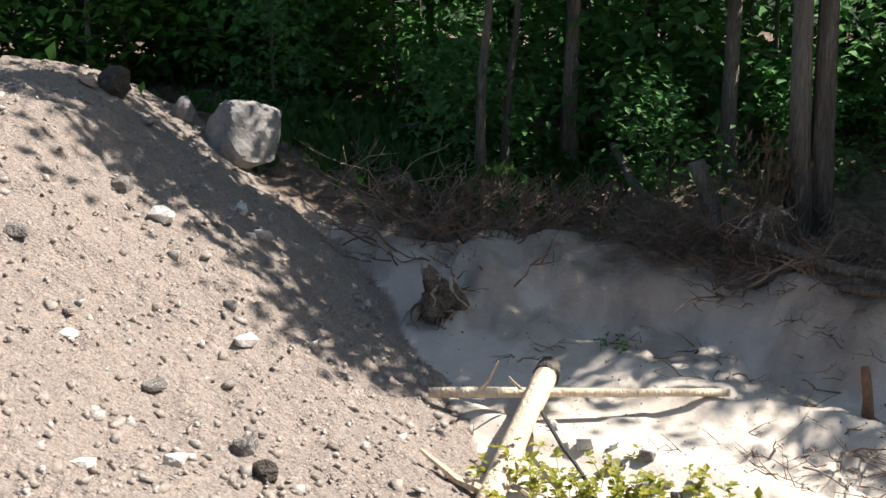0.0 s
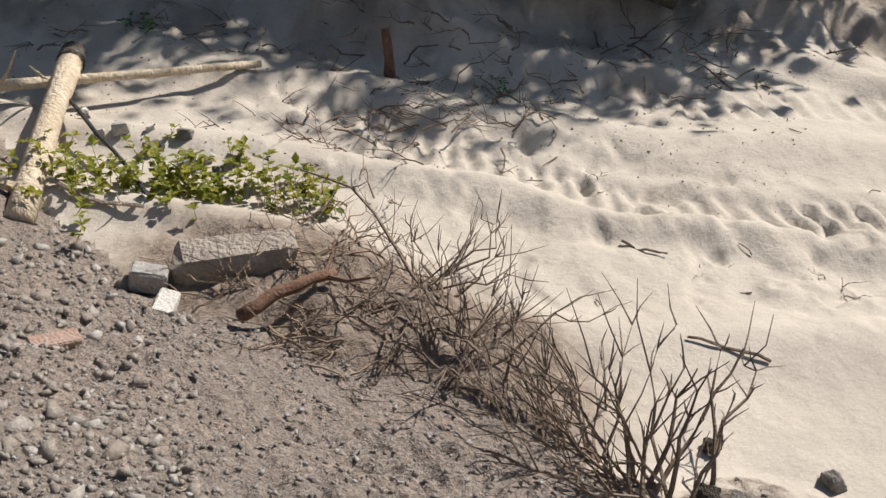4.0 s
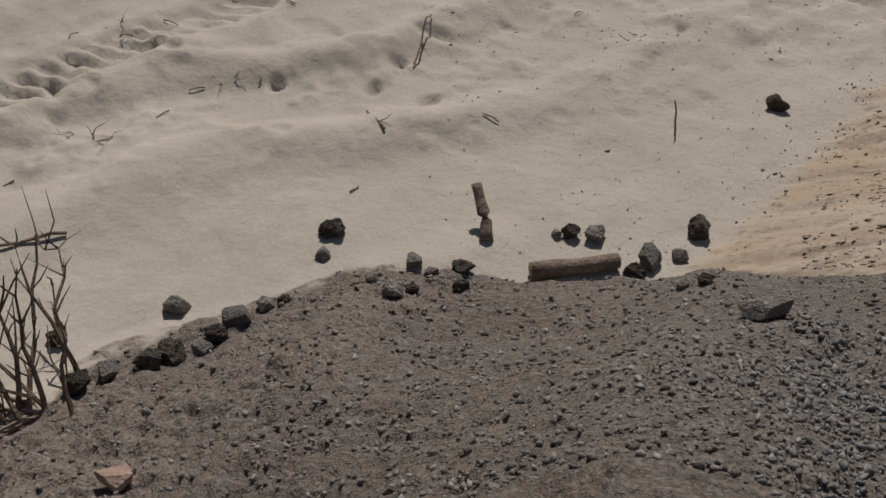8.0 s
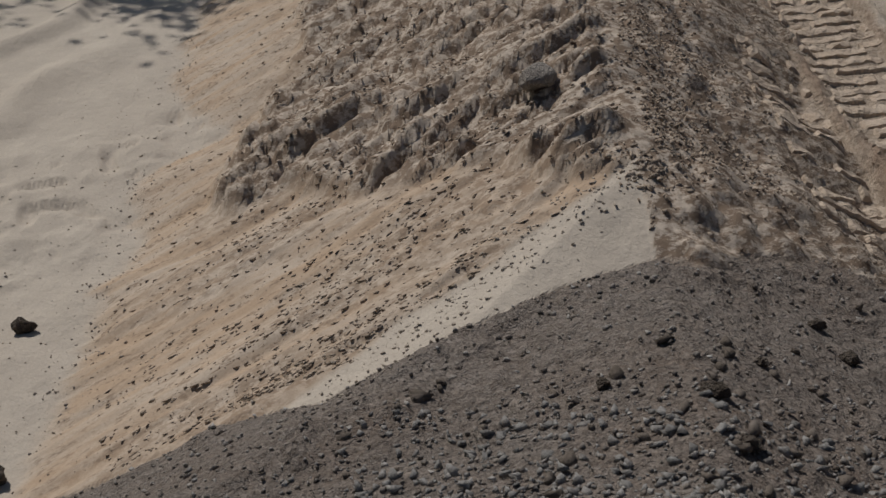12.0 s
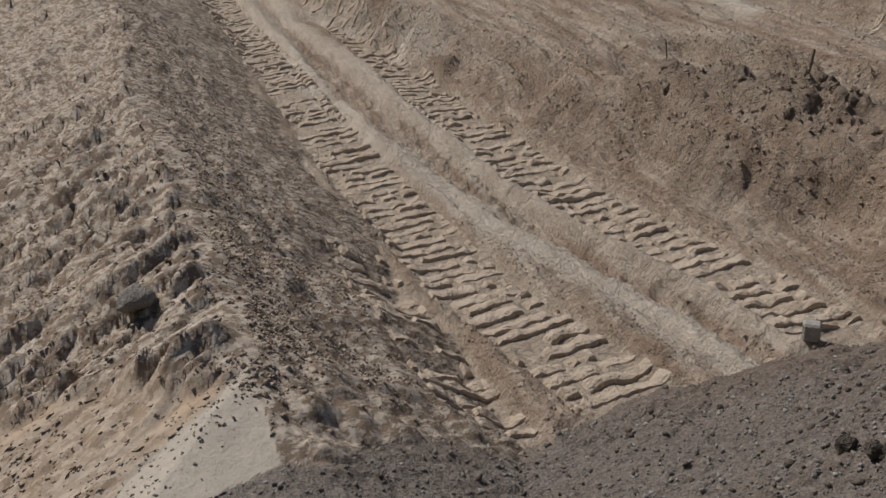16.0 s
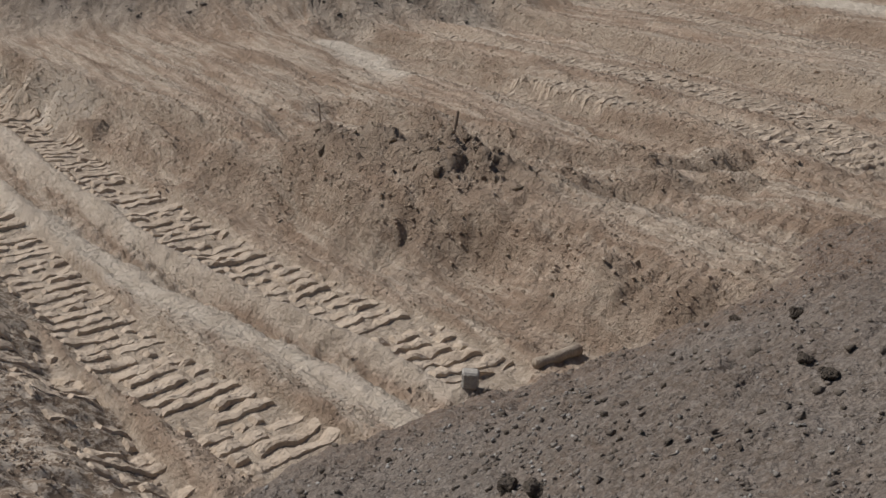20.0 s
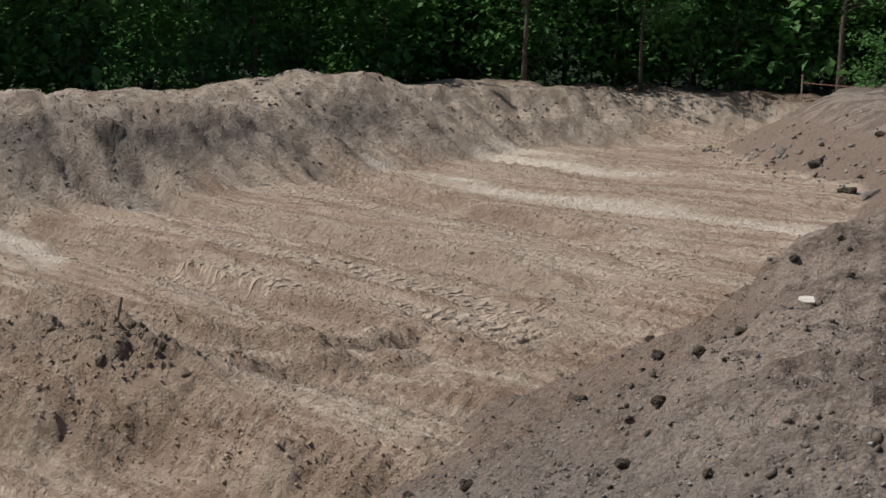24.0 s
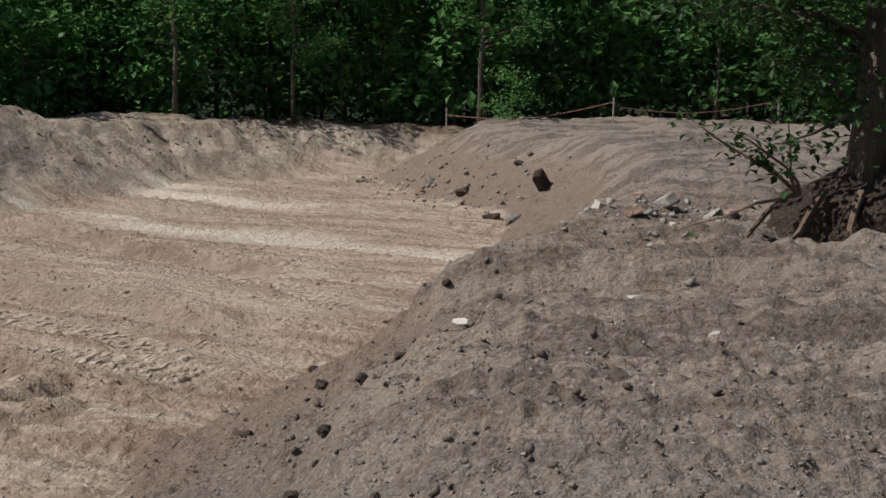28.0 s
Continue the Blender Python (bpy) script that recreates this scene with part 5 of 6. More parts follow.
for k, (x, y) in enumerate(((0.43, -7.86), (-0.1, -8.4), (-0.9, -9.4), (-1.3, -7.8), (-0.6, -11.6), (-1.6, -12.6))):
    stone_at(x, y, rng.uniform(0.1, 0.16), 450 + k, PALE_STONE, label="small pale stone on the bank top", tall=0.5, group="pale stones on the bank top")
for k, (x, y, s) in enumerate(((3.81, -2.06, 0.26), (4.83, -3.22, 0.2), (4.48, -3.2, 0.22), (4.17, -1.66, 0.16), (4.18, -2.49, 0.14), (2.79, -4.32, 0.24), (4.67, -5.41, 0.12), (1.6, -4.99, 0.2), (1.13, -5.53, 0.16), (1.78, -5.19, 0.18), (0.66, -5.12, 0.14))):
    stone_at(x, y, s * 0.5, 480 + k, CLOD, "earth_clod", "rough dark clod half sunk in the gravel slope", 0.6, "clods in the gravel slope", category="clod")
thing("boulder", Shape().lump((1.15, 1.0, 0.9), 77, fine=4, rough=0.1), BOULDER, on_ground(-2.95, 14.0, 0.34, 0, 8, 30), "large grey boulder at the edge of the heap", "boulder")
stone_at(-4.3, 13.4, 0.42, 78, CLOD, "earth_clod", "dark earth lump on the crest of the heap", 1.0, "", category="clod")
thing("boulder", Shape().lump((0.34, 0.3, 0.45), 79), BOULDER, on_ground(-3.75, 14.3, 0.1, 5, 0, 70), "dark pointed boulder half sunk in the heap", "boulder")


SOILBLOCK = surface("soil_block", (0.36, 0.275, 0.205), (0.46, 0.365, 0.28), (0.27, 0.205, 0.155), 9, 1.0, relief=1.0, depth=0.03, vary=0.2)
for k in range(40):
    a, b = rng.uniform(-1, 1), rng.gauss(0, 0.3)
    z = rng.uniform(0.06, 0.15)
    thing("soil_block", Shape().rock((z * rng.uniform(0.8, 1.3), z * 0.8, z * rng.uniform(0.9, 1.5)), 15, 700 + k), SOILBLOCK,
          on_ground(8.7 + 1.75 * a, -10.75 + b - 0.25 * abs(a), -0.05 * z, rng.uniform(-25, 25), rng.uniform(-25, 25), rng.uniform(0, 360)), "cracked dark block of soil on the terrace mound", "soil block", "blocks on the mound")


# ---- building waste ----
def block(name, x, y, size, material, label, dz=0.0, rx=0, ry=0, rz=0, group="", category="brick", chip=0.004, seed=1):
    return thing(name, Shape().box(size, None, chip, seed), material, on_ground(x, y, size[2] * 0.45 + dz, rx, ry, rz), label, category, group)


thing("concrete_slab", Shape().box((0.78, 0.32, 0.2), None, 0.022, 3, 0.26), SLAB, on_ground(1.24, 6.74, 0.1, 14, -6, -8), "weathered stained concrete slab lying on brushwood", "slab")
block("concrete_block", 0.68, 6.72, (0.24, 0.14, 0.17), CONCRETE, "grey concrete block tipped at the foot of the heap", 0.02, 10, 8, -20)
block("brick", 0.72, 6.32, (0.22, 0.13, 0.09), PALE_STONE, "pale mortar-stained brick on the gravel", 0.0, 14, -10, 62)
block("brick", 0.05, 5.47, (0.26, 0.12, 0.07), BRICK, "pinkish brick half sunk in the gravel", -0.02, 8, 4, 12)
block("concrete_block", 5.42, -7.39, (0.15, 0.15, 0.15), CONCRETE, "small grey concrete cube at the edge of the pit", 0.01, 4, -5, 35)
for k, (x, y, s) in enumerate(((-0.32, -14.34, 0.2), (-1.44, -14.9, 0.26), (-1.73, -14.5, 0.28), (-0.9, -13.6, 0.22), (-1.2, -12.9, 0.2), (0.1, -13.5, 0.24), (-2.2, -14.0, 0.18), (-2.35, -13.5, 0.2), (-2.1, -13.1, 0.22), (-0.5, -15.6, 0.24))):
    block("brick", x, y, (s, s * 0.6, s * 0.5), PALE_STONE if k % 3 == 0 else BRICK if k % 3 == 1 else CONCRETE, "dusty broken brick on the rubble-strewn rim", 0.0, rng.uniform(-25, 25), rng.uniform(-25, 25), rng.uniform(0, 360), "bricks on the rim", chip=0.01, seed=k)
# slab takes the dark earth colour in place of a shadow side
block("concrete_slab", -0.46, -31.2, (0.45, 0.25, 0.7), EARTH_SHADED, "broken slab standing tilted in the rim, coloured like its shaded side", -0.2, 22, 24, 75, category="slab", chip=0.03)
for k, (x, y, s) in enumerate(((0.9, -30.2, 0.55), (0.3, -29.2, 0.5), (1.8, -33.5, 0.6), (3.0, -36.5, 0.6), (0.2, -33.6, 0.4))):
    thing("rubble_block", Shape().rock((s, s * 0.7, s * 0.45), 20, 500 + k), STONE if k % 2 else CLOD, on_ground(x, y, 0.04, 15, 10, 40 * k), "broken grey lump sunk in the rim slope", "rubble", "rubble lumps on the rim")


# ---- timber and brushwood ----
def pole(name, a, b, r0, r1, material, label, bend=0.02, sides=8, lift=0.0, category="log", seed=1, steps=7, knots=0):
    """A trunk or stick between two places on the ground; the thing's origin is at its butt."""
    za, zb = (ground_z(*q[:2]) + lift if len(q) == 2 else q[2] for q in (a, b))
    start, end = Vector((a[0], a[1], za)), Vector((b[0], b[1], zb))
    path = [q - start for q in wander(start, end, bend, steps, seed)]
    r = random.Random(seed)
    root = thing(name, None, None, Matrix.Translation(start), label, category)
    part("trunk" if r0 > 0.03 else "stem", Shape().tube(path, [(r0 + (r1 - r0) * i / (steps - 1)) * r.uniform(0.9, 1.1) for i in range(steps)], sides), material, root, soft=r0 > 0.03)
    for k in range(knots):
        q = path[r.randrange(1, steps - 1)]
        w = Vector((r.uniform(-1, 1), r.uniform(-1, 1), r.uniform(0, 0.8))).normalized()
        n = r.uniform(4, 10) * r0
        part("branch", Shape().tube([q, q + w * n * 0.5, q + w * n + Vector((0, 0, 0.2 * n))], [r0 * 0.4, r0 * 0.3, r0 * 0.12], 5), material, root)
    return root


pole("log", (-0.5, 9.44, 1.42), (2.11, 9.79, ground_z(2.11, 9.79) + 0.07), 0.048, 0.034, PEELED, "long thin bare log lying across the toe of the heap", 0.012, 9, knots=2)
pole("log", (-0.05, 7.7, 1.04), (0.52, 9.85, 1.46), 0.115, 0.10, PEELED, "peeled pale log with a splintered end leaning on another log", 0.02, 10, seed=4, knots=1)
pole("log", (0.51, 9.8, 1.45), (0.55, 9.98, 1.5), 0.12, 0.09, BARK, "broken bark-covered stub end of the leaning log", 0.0, 9, seed=5, steps=4)
pole("hose", (0.45, 9.25, 1.32), (0.86, 7.66, 1.02), 0.017, 0.017, RUBBER, "bent black hose hanging from the logs", 0.03, 7, category="hose", seed=6)
pole("stick", (0.12, 8.2), (0.78, 7.62), 0.022, 0.016, PALEWOOD, "pale bare stick among the weeds", 0.02, 6, 0.05, "stick", 7, knots=2)
pole("stake", (3.25, 9.55, 1.1), (3.2, 9.6, 1.62), 0.055, 0.04, REDROOT, "splintered reddish stump standing in the sand", 0.01, 8, category="stump", seed=8, steps=5)
pole("stump", (2.73, 13.7, 1.95), (2.45, 13.75, 2.85), 0.12, 0.10, BARK, "sawn leaning trunk stub at the wood edge", 0.01, 9, category="stump", seed=9)
pole("stump", (5.36, 12.0, 1.75), (5.36, 12.0, 2.2), 0.1, 0.09, BARK, "short cut stump beside the grey trunk", 0.0, 9, category="stump", seed=10, steps=4)
def fallen(points, r0, r1, material, label, seed, knots=4):
    """A long fallen trunk sagging over the uneven ground, with broken branch stubs."""
    r = random.Random(seed)
    start = Vector(points[0])
    path = [Vector(q) - start for q in points]
    root = thing("fallen_trunk", None, None, Matrix.Translation(start), label, "log")
    n = len(path) - 1
    part("trunk", Shape().tube(path, [(r0 + (r1 - r0) * k / n) * r.uniform(0.92, 1.08) for k in range(n + 1)], 9), material, root, soft=True)
    for k in range(knots):
        a = r.randrange(1, n)
        w = Vector((r.uniform(-1, 1), r.uniform(-1, 0.3), r.uniform(-0.2, 0.9))).normalized()
        far = r.uniform(0.25, 0.8)
        part("branch", Shape().tube(wander(path[a], path[a] + w * far, 0.05, 5, seed * 5 + k), [0.022, 0.018, 0.014, 0.009, 0.004], 5), material, root)


fallen([(2.8, 11.67, 2.31), (3.39, 11.09, 2.14), (3.93, 10.59, 2.12), (4.61, 10.53, 2.11), (5.37, 10.62, 2.16), (6.15, 10.77, 2.28), (6.8, 10.96, 2.4)], 0.05, 0.085, BARK, "long bent grey trunk fallen along the wood edge", 12, 5)
fallen([(3.31, 10.8, 2.03), (3.92, 10.38, 2.03), (4.65, 10.3, 1.99), (5.38, 10.05, 1.87), (5.89, 9.87, 1.78), (6.26, 9.76, 1.66)], 0.05, 0.12, BARK, "fallen grey trunk sagging over the sandy lip", 13, 6)
fallen([(4.6, 10.43, 1.98), (5.17, 10.27, 1.97), (6.0, 10.16, 2.05), (6.38, 10.16, 2.14)], 0.05, 0.08, REDROOT, "split reddish trunk lying over the sandy lip", 14, 3)
pole("fallen_trunk", (-2.2, 16.6, 2.9), (2.2, 18.0, 3.0), 0.08, 0.07, BARK, "grey log lying in the undergrowth", 0.05, 8, seed=15)
pole("fallen_trunk", (2.2, 14.9, 2.0), (1.7, 15.9, 2.8), 0.07, 0.06, BARK, "leaning dead trunk at the wood edge", 0.03, 8, seed=16)
pole("stick", (3.77, 5.24), (4.19, 4.93), 0.009, 0.012, DEADWOOD, "dry crooked stick lying on the sand", 0.02, 6, 0.02, "stick", 17)
pole("stick", (4.0, 6.52), (4.24, 6.28), 0.012, 0.009, DEADWOOD, "dark crooked stick on the sand", 0.025, 6, 0.03, "stick", 18)
pole("stick", (6.05, 3.7), (6.3, 3.98), 0.011, 0.008, DEADWOOD, "dry twig lying on the sand", 0.02, 5, 0.02, "stick", 19, knots=2)
pole("stick", (7.1, 4.0), (7.75, 4.15), 0.008, 0.006, DEADWOOD, "thin crooked twig lying on the sand", 0.04, 5, 0.02, "stick", 20, knots=2)
pole("stick", (7.06, 1.93), (7.1, 1.95, 0.62), 0.008, 0.006, DEADWOOD, "short twig standing in the sand", 0.005, 5, 0, "stick", 21)
pole("stick", (5.3, 2.62), (5.55, 2.78, 0.72), 0.045, 0.035, DEADWOOD, "dark splintered wood chunk at the bank foot", 0.01, 7, 0.0, "wood", 22)
pole("log", (5.12, 2.25), (5.45, 1.82), 0.055, 0.05, DEADWOOD, "short dusty log at the bank foot", 0.01, 8, 0.05, "log", 23)
pole("log", (5.18, -8.05), (5.02, -8.55), 0.05, 0.055, PALEWOOD, "short weathered log end at the pit edge", 0.01, 8, 0.05, "log", 24)
pole("stake", (4.79, -9.71, 0.5), (4.83, -9.74, 1.02), 0.035, 0.03, DEADWOOD, "dark wooden stob standing in the pit edge", 0.01, 7, category="stake", seed=25, steps=4)
pole("stake", (12.12, -12.79, 0.6), (12.14, -12.8, 1.2), 0.014, 0.012, DEADWOOD, "thin dark stake in the pit floor", 0.005, 5, category="stake", seed=26, steps=4)
pole("stake", (8.35, -10.95, 1.1), (8.28, -11.15, 1.78), 0.03, 0.02, DEADWOOD, "broken branch sticking out of the mound", 0.012, 6, category="branch", seed=27)
pole("root", (8.5, -10.6, 0.9), (8.62, -10.9, 1.3), 0.03, 0.025, PALEWOOD, "pale root end lying on the mound", 0.01, 6, category="root", seed=28)
for k in range(9):
    x, y = rng.uniform(4, 10), rng.uniform(-16, -12)
    pole("stick", (x, y), (x + rng.uniform(-0.3, 0.3), y + rng.uniform(-0.2, 0.2)), 0.012, 0.008, DEADWOOD, "dry twig on the scraped pit floor", 0.02, 5, 0.03, "stick", 60 + k)
for k in range(26):
    a, d = radians(rng.uniform(20, 72)), rng.uniform(6.4, 10.5)
    x, y = d * math.sin(a), d * math.cos(a)
    w = rng.uniform(0, 6.28)
    n = rng.uniform(0.05, 0.16)
    pole("twig", (x, y), (x + n * math.cos(w), y + n * math.sin(w)), 0.006, 0.004, DEADWOOD, "small dry twig on the pale sand", 0.01, 4, 0.012, "twig", 80 + k, 4)


def brush(name, x, y, count, reach, rise, material, label, seed, thick=0.008, aim=None, fork=5, base=0.12, category="brushwood"):
    """Dry stems fanning from one foot, each a part with its side twigs."""
    r = random.Random(seed)
    root = thing(name, None, None, on_ground(x, y), label, category)
    for k in range(count):
        a = r.uniform(0, 6.28) if aim is None else aim + r.gauss(0, 0.7)
        out = reach * r.uniform(0.4, 1.0)
        foot = Vector((r.gauss(0, base), r.gauss(0, base), -0.03))
        tip = foot + Vector((math.cos(a) * out, math.sin(a) * out, rise * r.uniform(0.15, 1.0)))
        path = wander(foot, tip, 0.11 * out, 7, seed * 31 + k)
        stem = part("stem", Shape().tube(path, [thick * 1.5 * (1 - 0.13 * i) for i in range(7)], 4), material, root)
        for j in range(fork):
            q = path[r.randrange(2, 7)]
            w = (tip - foot).normalized() + Vector((r.uniform(-1, 1), r.uniform(-1, 1), r.uniform(-0.5, 0.9))) * 0.9
            n = reach * r.uniform(0.10, 0.36)
            bend = Vector((r.uniform(-1, 1), r.uniform(-1, 1), r.uniform(-1, 1))) * 0.12 * n
            part("twig", Shape().tube([q, q + w * n * 0.5 + bend, q + w * n], [thick * 0.7, thick * 0.5, thick * 0.2], 3), material, stem)
    return root


# the dead shrub and brushwood at the foot of the bank; x runs east, aim is the way the stems fall
brush("dead_shrub", 2.86, 4.02, 16, 0.85, 0.75, DEADWOOD, "dead leafless shrub lying at the foot of the bank", 1, 0.009, 2.1, 8)
brush("dead_shrub", 2.92, 4.02, 6, 0.55, 0.8, DEADWOOD, "bare upright dead branches at the bank foot", 2, 0.011, 0.4, 7)
brush("dead_shrub", 2.6, 4.6, 18, 0.8, 0.6, DEADWOOD, "tangled dry shrub with many thin twigs", 3, 0.008, 2.0, 8)
brush("dead_shrub", 2.3, 5.25, 14, 0.75, 0.5, DEADWOOD, "tangled dry shrub with many thin twigs", 4, 0.008, 1.2, 8)
brush("brushwood", 2.0, 5.65, 16, 0.6, 0.22, DEADWOOD, "heap of dry brown brushwood over the sand", 5, 0.008, None, 5, 0.25)
brush("brushwood", 1.5, 5.95, 22, 0.55, 0.2, STRAW, "matted dry grass and roots under the slab", 6, 0.006, None, 5, 0.28)
brush("brushwood", 1.75, 5.8, 14, 0.6, 0.16, DEADWOOD, "dark tangle of dry twigs on the gravel edge", 61, 0.009, None, 5, 0.3)
brush("brushwood", 1.9, 6.75, 22, 0.5, 0.2, STRAW, "matted dry grass beside the concrete slab", 7, 0.006, None, 5, 0.25)
brush("brushwood", 1.35, 7.1, 20, 0.45, 0.16, STRAW, "dry straw-like roots behind the slab", 8, 0.005, None, 4, 0.3)
brush("brushwood", 2.5, 6.1, 12, 0.8, 0.45, DEADWOOD, "loose dry branches over the sand", 9, 0.008, 0.9, 6, 0.2)
pole("branch", (2.35, 5.9), (1.75, 7.0, 1.5), 0.014, 0.006, DEADWOOD, "thin dead branch rising over the brushwood", 0.06, 5, 0, "branch", 33, knots=5)
pole("branch", (2.9, 4.1), (3.5, 4.35, 1.35), 0.016, 0.006, DEADWOOD, "bare dead branch standing up from the shrub", 0.03, 5, 0, "branch", 34, knots=6)
pole("root", (1.1, 5.95), (1.75, 6.15, 1.15), 0.045, 0.03, REDROOT, "thick reddish root lying in the brushwood", 0.03, 7, 0.08, "root", 35, knots=2)
brush("branch_litter", 2.5, 8.75, 26, 0.55, 0.1, REDROOT, "dark reddish litter of twigs and dead leaves", 10, 0.006, None, 4, 0.4, "litter")
brush("branch_litter", 3.3, 8.75, 30, 0.6, 0.12, DEADWOOD, "dark litter of twigs on the shaded sand", 11, 0.007, None, 4, 0.45, "litter")
brush("branch_litter", 3.9, 8.85, 22, 0.5, 0.1, DEADWOOD, "dark litter of twigs on the shaded sand", 12, 0.006, None, 4, 0.4, "litter")
brush("branch_litter", 2.7, 8.1, 16, 0.4, 0.06, REDROOT, "brown leaf and twig litter on the sand", 13, 0.005, None, 3, 0.35, "litter")
for k, (x, y) in enumerate(((5.2, 9.6), (6.4, 8.9), (1.9, 10.4), (3.9, 10.2), (7.2, 9.2), (2.9, 10.9), (1.0, 11.4))):
    brush("branch_litter", x, y, 9, 0.5, 0.08, DARKTWIG if k % 2 else DEADWOOD, "loose dead twigs strewn on the shaded sand", 210 + k, 0.007, None, 3, 0.4, "litter")
for k, (x, y, n) in enumerate(((5.24, 5.71, 8), (4.27, 7.45, 8), (4.35, 6.05, 5), (6.3, 5.2, 5), (5.0, 8.9, 8), (5.9, 9.4, 8), (6.6, 6.4, 5), (8.2, 2.6, 4))):
    brush("twig_tuft", x, y, n, 0.16, 0.08, DEADWOOD, "small tuft of dry twigs on the sand", 20 + k, 0.004, None, 3, 0.06, "twigs")
for k, (x, y) in enumerate(((0.9, 11.4), (1.9, 10.9), (2.9, 10.3), (4.4, 9.9), (5.6, 9.7))):
    brush("branch_litter", x, y, 8, 0.55, 0.14, DARKTWIG if k % 3 else DEADWOOD, "torn roots and twigs hanging over the stained sandy lip", 240 + k, 0.009, None, 3, 0.4, "litter")
# root balls and brush under the trees
ROOTSOIL = surface("root_soil", (0.24, 0.165, 0.115), (0.34, 0.26, 0.195), (0.13, 0.085, 0.06), 6, 1.0, relief=1.0, depth=0.04)
for x, y, s, h in ((-0.5, 11.5, 40, 0.5), (3.05, 12.5, 41, 0.6), (4.1, 11.0, 42, 0.35)):
    ball = thing("root_ball", None, None, on_ground(x, y), "torn reddish root ball with hanging roots at the sandy lip", "root ball")
    r = random.Random(s)
    part("soil", Shape().lump((h * 0.9, h * 0.8, h * 1.3), s, (0, 0.1, h * 0.4), 4, 0.55), ROOTSOIL, ball)
    for k in range(34):
        a = r.uniform(0, 6.28)
        q = Vector((math.cos(a) * h * 0.3, 0.1 + math.sin(a) * h * 0.28, h * r.uniform(0.1, 0.95)))
        e = q + Vector((math.cos(a) * h * r.uniform(0.15, 0.8), math.sin(a) * h * r.uniform(0.15, 0.8), h * r.uniform(-0.8, 0.25)))
        g = r.uniform(0.4, 1.1)
        part("root", Shape().tube(wander(q, e, 0.06, 6, s * 7 + k), [0.026 * g, 0.024 * g, 0.019 * g, 0.013 * g, 0.009 * g, 0.004], 5), PALEWOOD if k % 3 == 0 else REDROOT, ball)
for k, (x, y) in enumerate(((0.2, 14.2), (1.0, 14.0), (1.8, 13.6), (-0.6, 14.0), (2.4, 13.0), (4.6, 12.2), (5.8, 11.6), (6.8, 11.2), (3.2, 12.4), (-1.2, 14.2), (1.4, 14.8), (0.5, 13.3), (-0.7, 13.3), (4.2, 11.9), (-0.3, 13.6), (0.9, 13.5), (1.5, 13.0), (2.9, 12.0), (2.0, 14.4), (3.6, 11.8))):
    brush("brushwood", x, y, 22, 0.9, 0.45, REDROOT if k % 4 == 0 else DARKTWIG, "heap of dead brown brushwood under the trees", 100 + k, 0.010, None, 6, 0.5)
for k, (x, y) in enumerate(((0.3, 13.4), (1.2, 13.1), (2.2, 12.3), (3.6, 11.7), (4.7, 11.2), (5.9, 10.7), (7.0, 10.4), (2.8, 11.6), (-0.6, 12.6), (6.4, 9.9))):
    brush("branch_litter", x, y, 11, 0.6, 0.22, DARKTWIG if k % 2 else REDROOT, "dark tangle of roots and twigs on the sandy lip", 180 + k, 0.008, None, 4, 0.45, "litter")
for k, (x, y) in enumerate(((-1.0, 13.9), (-1.6, 14.4), (-0.6, 14.1))):
    brush("brushwood", x, y, 12, 0.8, 0.5, STRAW, "pale dry brushwood at the foot of the heap", 130 + k, 0.008, None, 6, 0.3)


# ---- living and withered plants ----
def weed(x, y, height, count, size, material, label, seed, name="weed", category="weed", spread=0.22):
    r = random.Random(seed)
    root = thing(name, None, None, on_ground(x, y), label, category)
    leaves = Shape()
    for k in range(count):
        foot = Vector((r.gauss(0, spread), r.gauss(0, spread), -0.02))
        tip = foot + Vector((r.gauss(0, 0.08), r.gauss(0, 0.08), height * r.uniform(0.4, 1)))
        path = wander(foot, tip, 0.02, 4, seed * 13 + k)
        part("stalk", Shape().tube(path, [0.004, 0.0035, 0.003, 0.002], 3), material, root)
        for q in path[1:]:
            for _ in range(4):
                leaves.leaf(q, size * r.uniform(0.6, 1.3), (r.uniform(-1, 1), r.uniform(-1, 1), r.uniform(-0.1, 0.5)), (0, 0, 1))
    part("foliage", leaves, material, root)
    return root


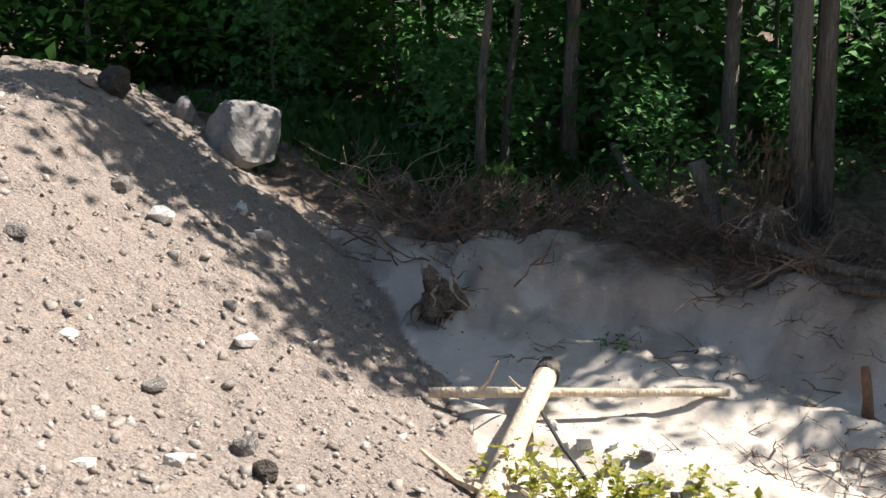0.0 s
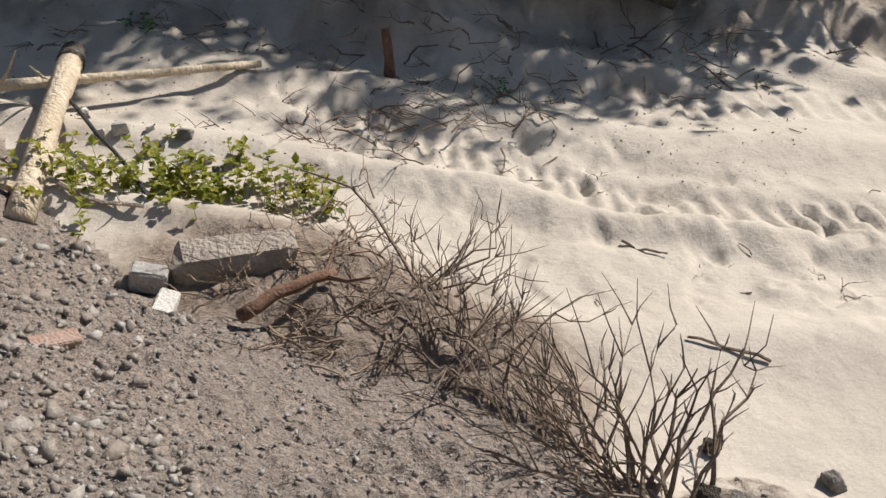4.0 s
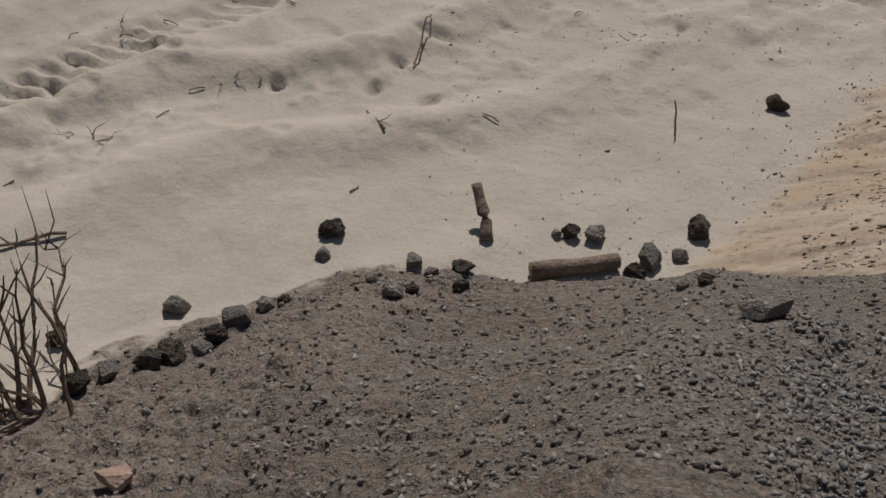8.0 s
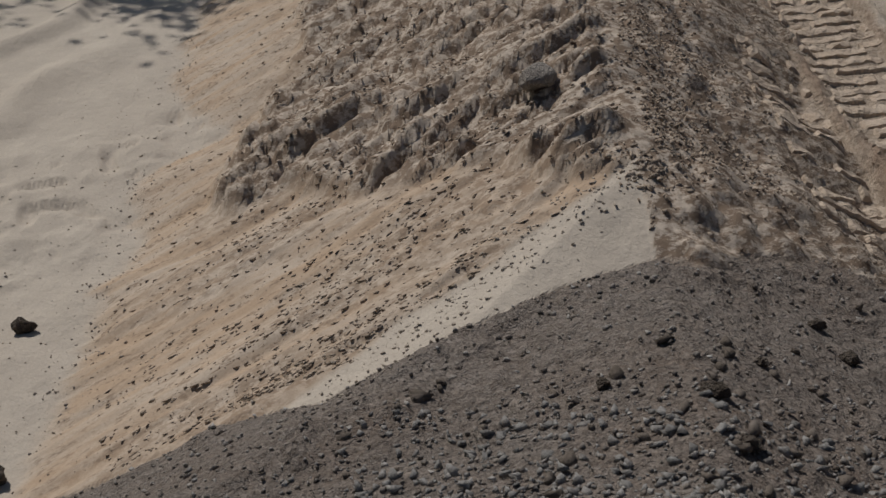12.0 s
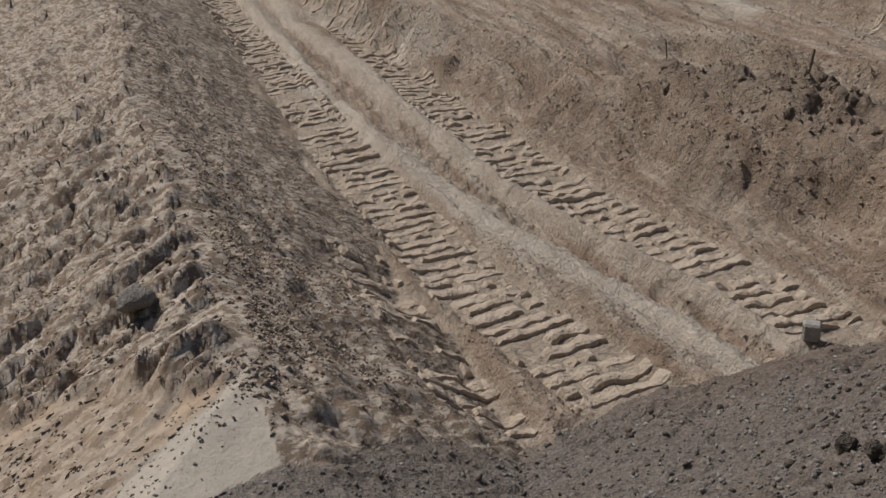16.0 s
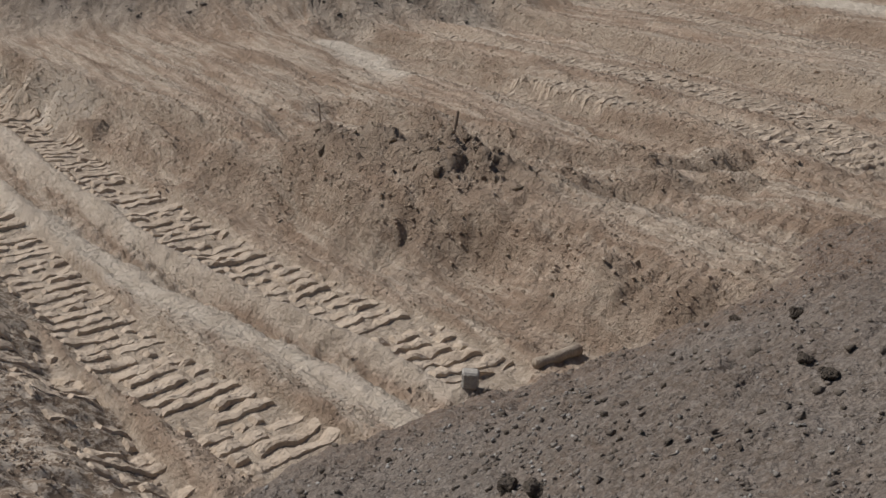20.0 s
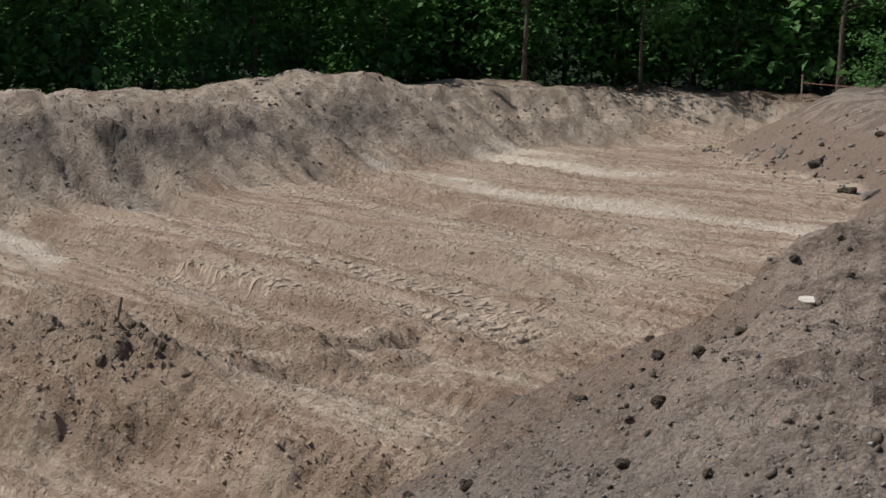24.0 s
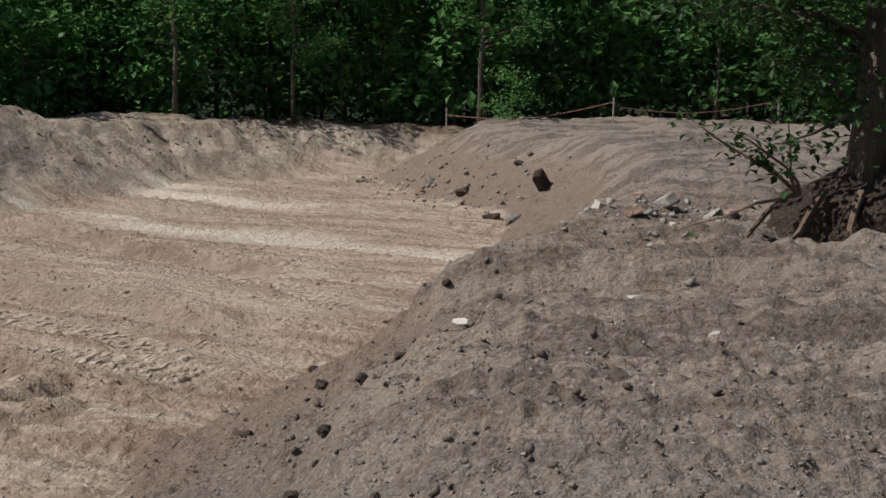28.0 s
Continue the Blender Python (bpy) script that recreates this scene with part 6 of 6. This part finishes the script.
for k, (x, y) in enumerate(((1.0, 7.95), (0.45, 8.15), (1.35, 7.75), (1.85, 7.5), (0.75, 8.05), (1.2, 8.05), (1.6, 7.7), (0.2, 8.3))):
    weed(x, y, 0.3, 13, 0.075, LEAF_YELLOW, "yellow-green flowering weeds between sand and gravel", 150 + k)
weed(4.2, 9.2, 0.12, 4, 0.04, LEAF_BRIGHT, "tiny green sprout in the sand", 170, spread=0.05)
weed(1.2, 10.9, 0.15, 5, 0.05, LEAF_BRIGHT, "low green sprouts on the shaded sand", 171, spread=0.15)
for k, (x, y, z) in enumerate(((3.1, 13.3, 1.3), (3.3, 13.5, 1.0), (5.5, 12.4, 1.4), (6.6, 12.8, 1.5), (7.4, 12.6, 1.2))):
    r = random.Random(k + 5)
    root = thing("withered_sapling", None, None, on_ground(x, y), "withered sapling hung with brown dead leaves", "sapling")
    path = wander((0, 0, 0), (r.uniform(-0.3, 0.3), 0.1, z), 0.06, 6, k + 60)
    part("stem", Shape().tube(path, [0.025, 0.022, 0.018, 0.014, 0.01, 0.005], 5), REDROOT, root)
    sh = Shape()
    for q in path[2:]:
        for _ in range(22):
            sh.leaf(q + Vector((r.gauss(0, 0.18), r.gauss(0, 0.18), r.gauss(0, 0.08))), 0.13, (r.uniform(-0.4, 0.4), r.uniform(-0.4, 0.4), -1), (1, 0, 0.2))
    part("foliage", sh, LEAF_BROWN, root)

# ---- the leaning tree on its earth mound beside the bank top ----
mx, my = -3.55, -12.6
# mound soil is coloured dark to stand for the crown's shade
mound = thing("earth_mound", None, None, on_ground(mx, my, -0.1), "earth mound with torn roots round a tree foot, its colour darkened for shade", "earth mound")
part("soil", Shape().lump((2.7, 2.3, 2.0), 601, (-0.35, 0, 0.0), 4, 0.22), EARTH_SHADED, mound, soft=True)
for k in range(6):
    a = 0.4 + 0.45 * k
    q = Vector((math.cos(a) * 0.8, math.sin(a) * 0.8, 0.7))
    part("root", Shape().tube(wander(q, q + Vector((math.cos(a) * 0.7, math.sin(a) * 0.7, -0.7)), 0.08, 5, 610 + k), [0.05, 0.04, 0.03, 0.02, 0.01], 5), DARKTWIG, mound)
big = thing("tree", None, None, pose(mx - 0.15, my, ground_z(mx, my) + 0.6), "thick-trunked tree on an earth mound, leaves coloured as if shaded", "tree")
spine = wander((0, 0, 0), (-0.15, 0, 6.0), 0.05, 9, 620)
part("trunk", Shape().tube(spine, [0.36, 0.27, 0.24, 0.23, 0.22, 0.2, 0.17, 0.14, 0.1], 12), BARK, big, soft=True)
r = random.Random(621)
limbs, crown = Shape(), Shape()
for k in range(46):
    t = r.uniform(0.16, 0.99)
    start = spine[int(t * 8)]
    a = r.uniform(0, 6.28) if k % 2 else r.uniform(-0.9, 1.1)
    far = r.uniform(0.9, 2.6)
    path = wander(start, start + Vector((math.cos(a) * far, math.sin(a) * far, r.uniform(-0.5, 0.5))), 0.1, 5, 630 + k)
    limbs.tube(path, [0.04, 0.032, 0.024, 0.016, 0.006], 5, False)
    for q in path[2:]:
        leaves_round(crown, r, q, 0.26, 44, 0.11)
part("branchwork", limbs, BARK, big)
part("crown", crown, LEAF_SHADED, big)
low = thing("sapling_branch", None, None, pose(mx + 0.75, my + 0.5, ground_z(mx, my) + 0.55), "leafy low branch reaching out from the mound", "branch")
for k, (e, n) in enumerate((((1.35, 0.1, -0.42), 2), ((0.75, 0.3, 0.62), 9), ((0.2, 0.2, 0.75), 6), ((1.2, 0.2, 0.8), 12), ((0.5, 0.1, 0.45), 6))):
    path = wander((0, 0, 0), e, 0.06, 6, 650 + k)
    stem = part("stem", Shape().tube(path, [0.022, 0.02, 0.017, 0.014, 0.01, 0.005], 5), DEADWOOD, low)
    sh = Shape()
    for q in path[2:]:
        leaves_round(sh, r, q, 0.1, n, 0.1)
    part("foliage", sh, LEAF_SHADED, stem)

# ---- far edge of the plain ----
for x, y in ((-3.2, -43.9), (3.2, -46.5), (-9.5, -45.2)):
    st = thing("stake", None, None, on_ground(x, y), "thin wooden stake of the boundary line", "stake", "boundary stakes")
    part("post", Shape().box((0.06, 0.06, 1.1), Matrix.Translation((0, 0, 0.5))), PALEWOOD, st)
ROPE = surface("faded_red_tape", (0.30, 0.12, 0.09), (0.36, 0.17, 0.13), (0.25, 0.15, 0.12), 5, 0.8)
for (ax, ay), (bx, by) in (((-3.2, -43.9), (3.2, -46.5)), ((-9.5, -45.2), (-3.2, -43.9))):
    za, zb = ground_z(ax, ay) + 0.9, ground_z(bx, by) + 0.75
    pts = [Vector((ax, ay, za)).lerp(Vector((bx, by, zb)), t / 8) - Vector((0, 0, 0.35 * math.sin(math.pi * t / 8))) for t in range(9)]
    thing("boundary_tape", Shape().tube(pts, [0.016] * 9, 5), ROPE, Matrix.Identity(4), "sagging faded red tape between the stakes", "tape")
plant(SHRUB[1], 0.55, -44.5, 40, 1.1, "grey-green shrub at the far edge of the plain")

# ---- grass in the clearing behind the boulder ----
GRASS = leaf_material("grass_blade", (0.03, 0.085, 0.02), (0.05, 0.12, 0.026), (0.06, 0.13, 0.03))
sh = Shape()
r = random.Random(901)
for k in range(2600):
    x, y = r.gauss(-0.9, 1.3), r.gauss(16.6, 0.9)
    z = 0
    sh.leaf((x, y, z), r.uniform(0.12, 0.34), (r.uniform(-0.5, 0.5), r.uniform(-0.5, 0.5), 1), (r.uniform(-1, 1), r.uniform(-1, 1), 0.2))
co = np.array(sh.v)
co[:, 2] += np.repeat(land(co[::4, 0], co[::4, 1])[0], 4)
sh.v = [tuple(q) for q in co]
tagged(new("grass", sh.mesh("grass", GRASS)), "tall green grass behind the boulder", "grass", kind="stuff")
